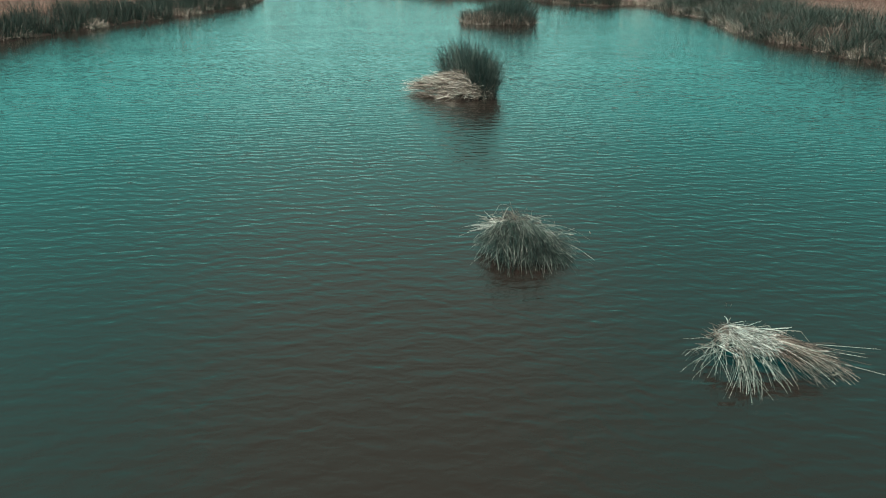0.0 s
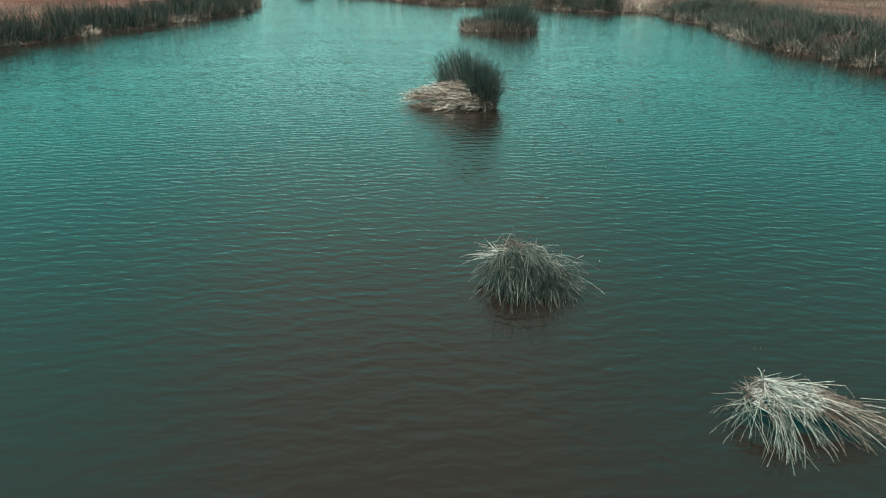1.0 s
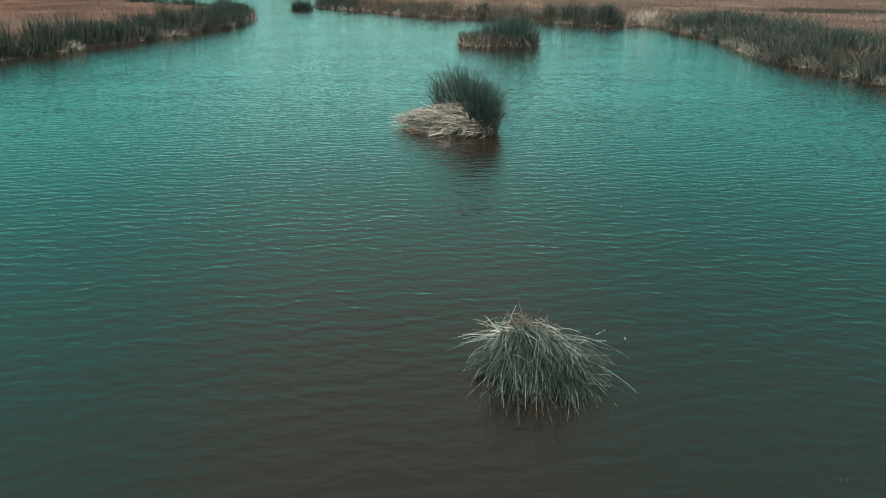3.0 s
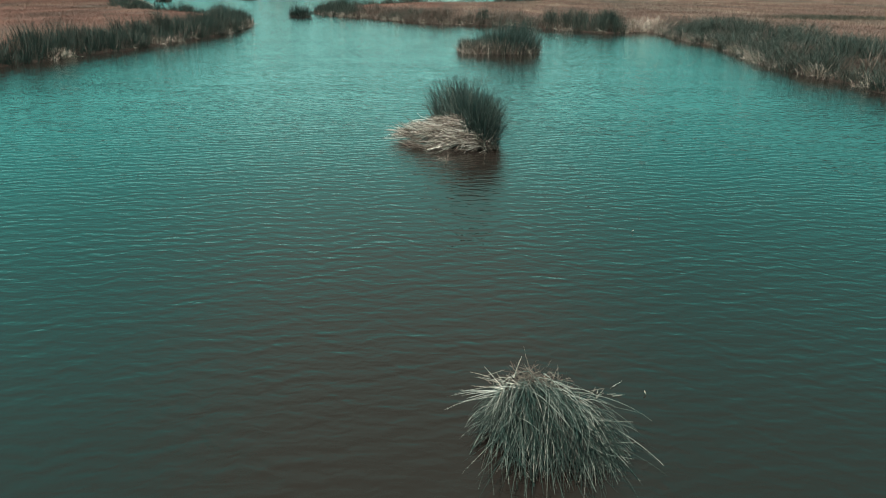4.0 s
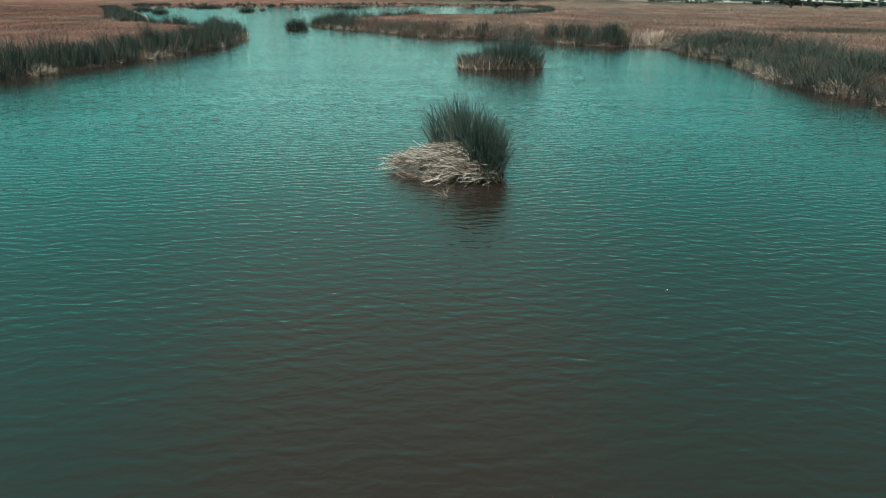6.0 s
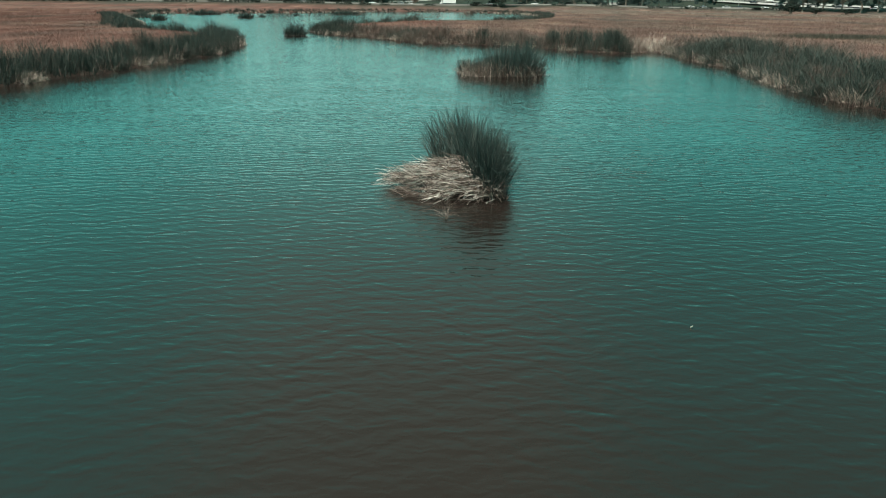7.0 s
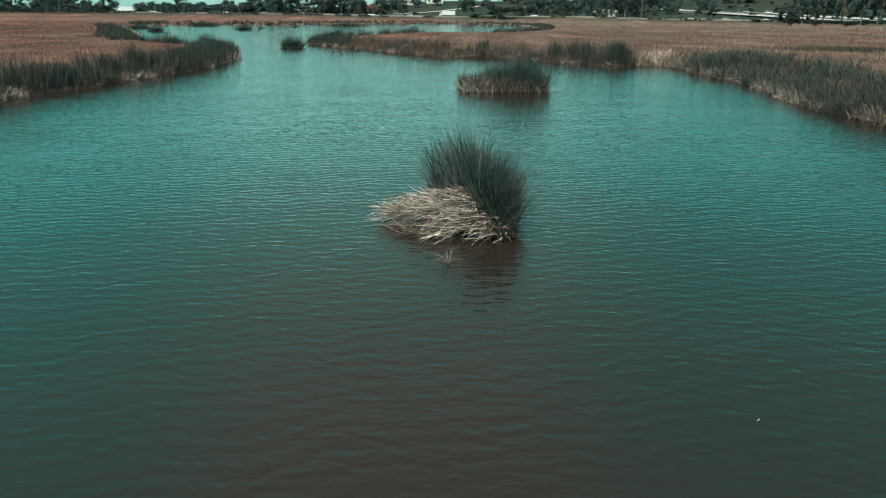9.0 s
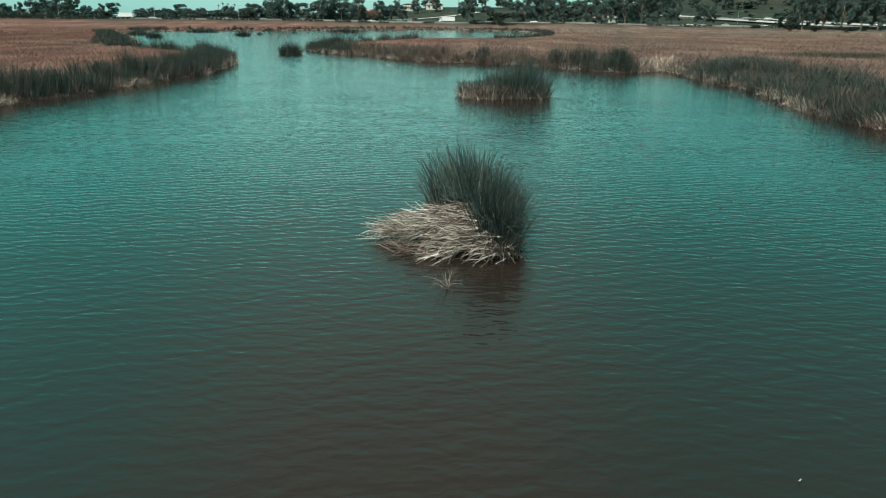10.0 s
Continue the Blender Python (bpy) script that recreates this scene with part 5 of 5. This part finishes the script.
WEST_TREES = [(-304.9, 522, 14.7, 6.0), (-299.1, 529, 11.4, 6.1), (-281.8, 523, 19.9, 9.3), (-271.7, 530, 19.4, 10.2), (-259.4, 524, 17.8, 6.9), (-254.2, 531, 11.8, 8.2), (-241.3, 525, 10.7, 8.1), (-236.6, 532, 8.9, 6.2), (-212.0, 526, 12.1, 6.1),
              (-206.8, 533, 12.7, 6.2), (-195.7, 527, 12.3, 5.7), (-190.3, 534, 12.1, 5.8), (-177.7, 528, 12.1, 5.7), (-167.8, 522, 12.5, 5.2), (-159.3, 529, 11.1, 7.4), (-147.6, 523, 11.9, 6.9), (-141.6, 530, 12.8, 7.0), (-131.3, 524, 15.9, 7.3)]
MID_TREES = [(-118.0, 518, 22.0, 6.8), (-110.5, 525, 23.8, 7.3), (-100.0, 532, 16.7, 7.4), (-83.5, 522, 19.3, 10.1), (-73.4, 529, 22.0, 9.4), (-59.5, 519, 19.9, 8.0), (-44.4, 526, 15.2, 5.3), (-37.0, 533, 16.2, 5.3), (-28.4, 523, 15.6, 4.8),
             (15.6, 500, 21.1, 6.9), (56.5, 512, 21.1, 8.7), (68.6, 516, 22.8, 8.0), (78.9, 512, 21.3, 7.1), (89.0, 510, 19.1, 7.1), (-23.8, 640, 19.5, 4.9), (-5.9, 650, 20.8, 5.0)]
EAST_TREES = [(98.5, 500, 21.8, 8.5), (108.7, 495, 24.7, 9.6), (118.7, 490, 23.1, 9.5), (127.0, 480, 25.0, 10.4), (137.3, 478, 23.6, 9.2), (145.0, 476, 20.8, 6.6), (160.4, 462, 17.1, 7.1), (243.0, 640, 24.7, 9.9), (259.0, 640, 22.9, 7.4),
              (276.5, 650, 20.4, 7.0), (191.9, 418, 13.4, 6.5), (196.8, 412, 20.6, 7.0), (205.5, 408, 22.3, 7.9), (214.0, 404, 21.7, 7.8), (222.4, 400, 21.0, 7.7), (230.2, 398, 20.4, 7.7)]
PALMS = [(-163.9, 548, 15.3), (-161.8, 552, 16.7), (-157.5, 550, 16.2), (-152.3, 548, 15.8), (-142.5, 550, 16.8), (-26.2, 640, 24.1), (-20.6, 645, 25.3), (-11.7, 640, 26.1), (12.6, 640, 26.4), (-39.5, 600, 20.2), (-35.7, 604, 21.2)]
SHRUBS = [(35.7, 482, 11.5, 10.4), (185.8, 402, 7.2, 5.3), (196.3, 396, 4.9, 4.6), (210.4, 392, 4.5, 4.2), (20.7, 488, 6.4, 3.8), (-110.1, 514, 6.8, 7.9), (-74.9, 512, 5.6, 7.9), (-176.0, 514, 6.2, 6.0), (-279.6, 512, 6.8, 11.9), (-241.0, 512, 5.6, 9.9), (179.7, 430, 4.6, 4.3)]


def stand(model, x, y, top, radius):
    """Sets a copy of a unit model on the ground so that it reaches the given height above the lake."""
    z = gz(x, y)
    h = max(1.0, top - z)
    ob = copy_thing(model, Matrix.Translation((x, y, z)) @ Matrix.Rotation(R.uniform(0, 6.28), 4, "Z"))
    ob.scale = (radius * 2.2, radius * 2.2, h)
    return ob


def build_trees():
    tall = [tree_model("tall", s) for s in (11, 12, 13, 14)]
    broad = [tree_model("broad", s) for s in (21, 22, 23)]
    light = [tree_model(k, s, 2400, 0.042) for k, s in (("tall", 31), ("broad", 32), ("broad", 33), ("tall", 34))]
    for i, (x, y, top, r) in enumerate([*WEST_TREES, *MID_TREES, *EAST_TREES]):
        pool = tall if top > 15 else broad
        stand(pool[i % len(pool)], x, y, top, r)
    # a denser row of lower trees behind, along the whole road
    for i in range(70):
        x = -330 + i * 9.6 + R.uniform(-3, 3)
        y = float(road_y(np.array([x]))[0]) + R.uniform(34, 75)
        if -238 < x < -214 or -45 < x < 45 or 140 < x < 262:
            continue
        z = gz(x, y)
        stand(light[1 + i % 2], x, y, z + R.uniform(4.5, 8.0), R.uniform(4.5, 7.0))
    for i in range(170):
        x = R.uniform(-340, 400)
        y = float(road_y(np.array([x]))[0]) + R.uniform(85, 260)
        if -30 < x - 0.02 * (y - 500) < 22 and y < 640 or 135 < x < 260 and y < 590 or x < -60 and i % 3:
            continue
        stand(light[i % 4], x, y, gz(x, y) + R.uniform(5.0, 13.0), R.uniform(3.5, 6.5))
    # a low hedge of trees close behind the road
    for i in range(64):
        x = -335 + i * 5.4 + R.uniform(-2, 2)
        if -238 < x < -214 or -40 < x:
            continue
        y = float(road_y(np.array([x]))[0]) + R.uniform(18, 30)
        stand(light[1 + i % 2], x, y, gz(x, y) + R.uniform(3.5, 6.5), R.uniform(3.8, 5.5))
    for i in range(46):
        x = R.uniform(130, 340)
        y = float(road_y(np.array([x]))[0]) + R.uniform(120, 230)
        stand(light[i % 4], x, y, gz(x, y) + R.uniform(5.0, 11.0), R.uniform(3.5, 6.0))
    palm = palm_model()
    for x, y, top in PALMS:
        stand(palm, x, y, top, (top - gz(x, y)) / 2.2)
    bush = shrub_model(M_BUSH, "dark green rounded shrub by the far road")
    for x, y, top, r in SHRUBS:
        stand(bush, x, y, top, r)
    for i in range(46):
        x = R.uniform(135, 340)
        y = float(road_y(np.array([x]))[0]) + R.uniform(58, 170)
        r = R.uniform(1.2, 3.0)
        stand(bush, x, y, gz(x, y) + r * R.uniform(0.9, 1.5), r)
    bare = shrub_model(M_BARE, "brown leafless bush by the far road")
    stand(bare, -47.8, 512, 12.6, 5.9)
    stand(bare, -20.0, 505, 8.0, 3.0)
    for m in (*tall, *broad, *light, palm, bush, bare):
        for o in (*m.children_recursive, m):
            bpy.data.objects.remove(o)


build_trees()


def build_hedge():
    """Low dark scrub on the lake side of the freeway bank, with gaps."""
    x = np.arange(-340.0, 200.0, 1.1)
    x = x[(wobble(x, x * 0.3, 9.0, 2.0) > (np.where(x < -215, -0.75, 0.0)))]
    y = road_y(x) - 12.5 + R.normal(0, 1.4, len(x))
    r = R.uniform(0.5, 1.1, len(x)) * np.where(x < -215, 1.5, 1.0)
    centres = np.column_stack([x, y, ground_z(x, y) + 0.5 * r])
    tagged(new("hedge", leaf_cloud("hedge", M_BUSH, centres, r, 26000, 0.30)), "low dark scrub below the far freeway", "shrub", kind="stuff")


build_hedge()

# ---- small things on the water ----


def floating_bit(at, length, turn, label, name="floating_leaf"):
    bm = bmesh.new()
    rows = []
    for i in range(6):
        u = i / 5
        w = 0.22 * length * math.sin(math.pi * (0.08 + 0.84 * u))
        rows.append([bm.verts.new(((u - 0.5) * length, s * w, 0.012 + 0.02 * abs(s) + 0.03 * u * u)) for s in (-1, 0, 1)])
    for a, b in zip(rows, rows[1:]):
        for k in range(2):
            bm.faces.new((a[k], a[k + 1], b[k + 1], b[k]))
    bmesh.ops.solidify(bm, geom=bm.faces[:], thickness=0.012)
    me = bpy.data.meshes.new(name)
    bm.to_mesh(me)
    bm.free()
    me.materials.append(M_STRAW_ONE)
    ob = new(name, me)
    ob.location, ob.rotation_euler[2] = at, turn
    tagged(ob, label, "leaf")


floating_bit((4.88, 18.8, 0.0), 0.045, 0.2, "pale curled leaf floating on the lake")
floating_bit((3.35, 12.0, 0.0), 0.045, 2.0, "pale curled leaf floating on the lake")
floating_bit((5.72, 6.65, 0.0), 0.06, -0.3, "pale scrap of reed floating beside the straw heap")


def lone_stalk():
    m = 3
    me = stalk_mesh("lone_stalk", M_TWIG, blades(np.column_stack([R.normal(0, 0.03, m), R.normal(0, 0.03, m), np.full(m, -0.5)]), R.uniform(0, 6.28, m), R.uniform(0.02, 0.2, m), np.array([0.57, 0.61, 0.55]), np.full(m, 0.01), R.uniform(0.0, 0.3, m), 4, True))
    ob = new("lone_stalk", me)
    ob.location = (5.05, 8.80, 0)
    tagged(ob, "thin bare stalks standing alone in the lake", "stalk")


lone_stalk()
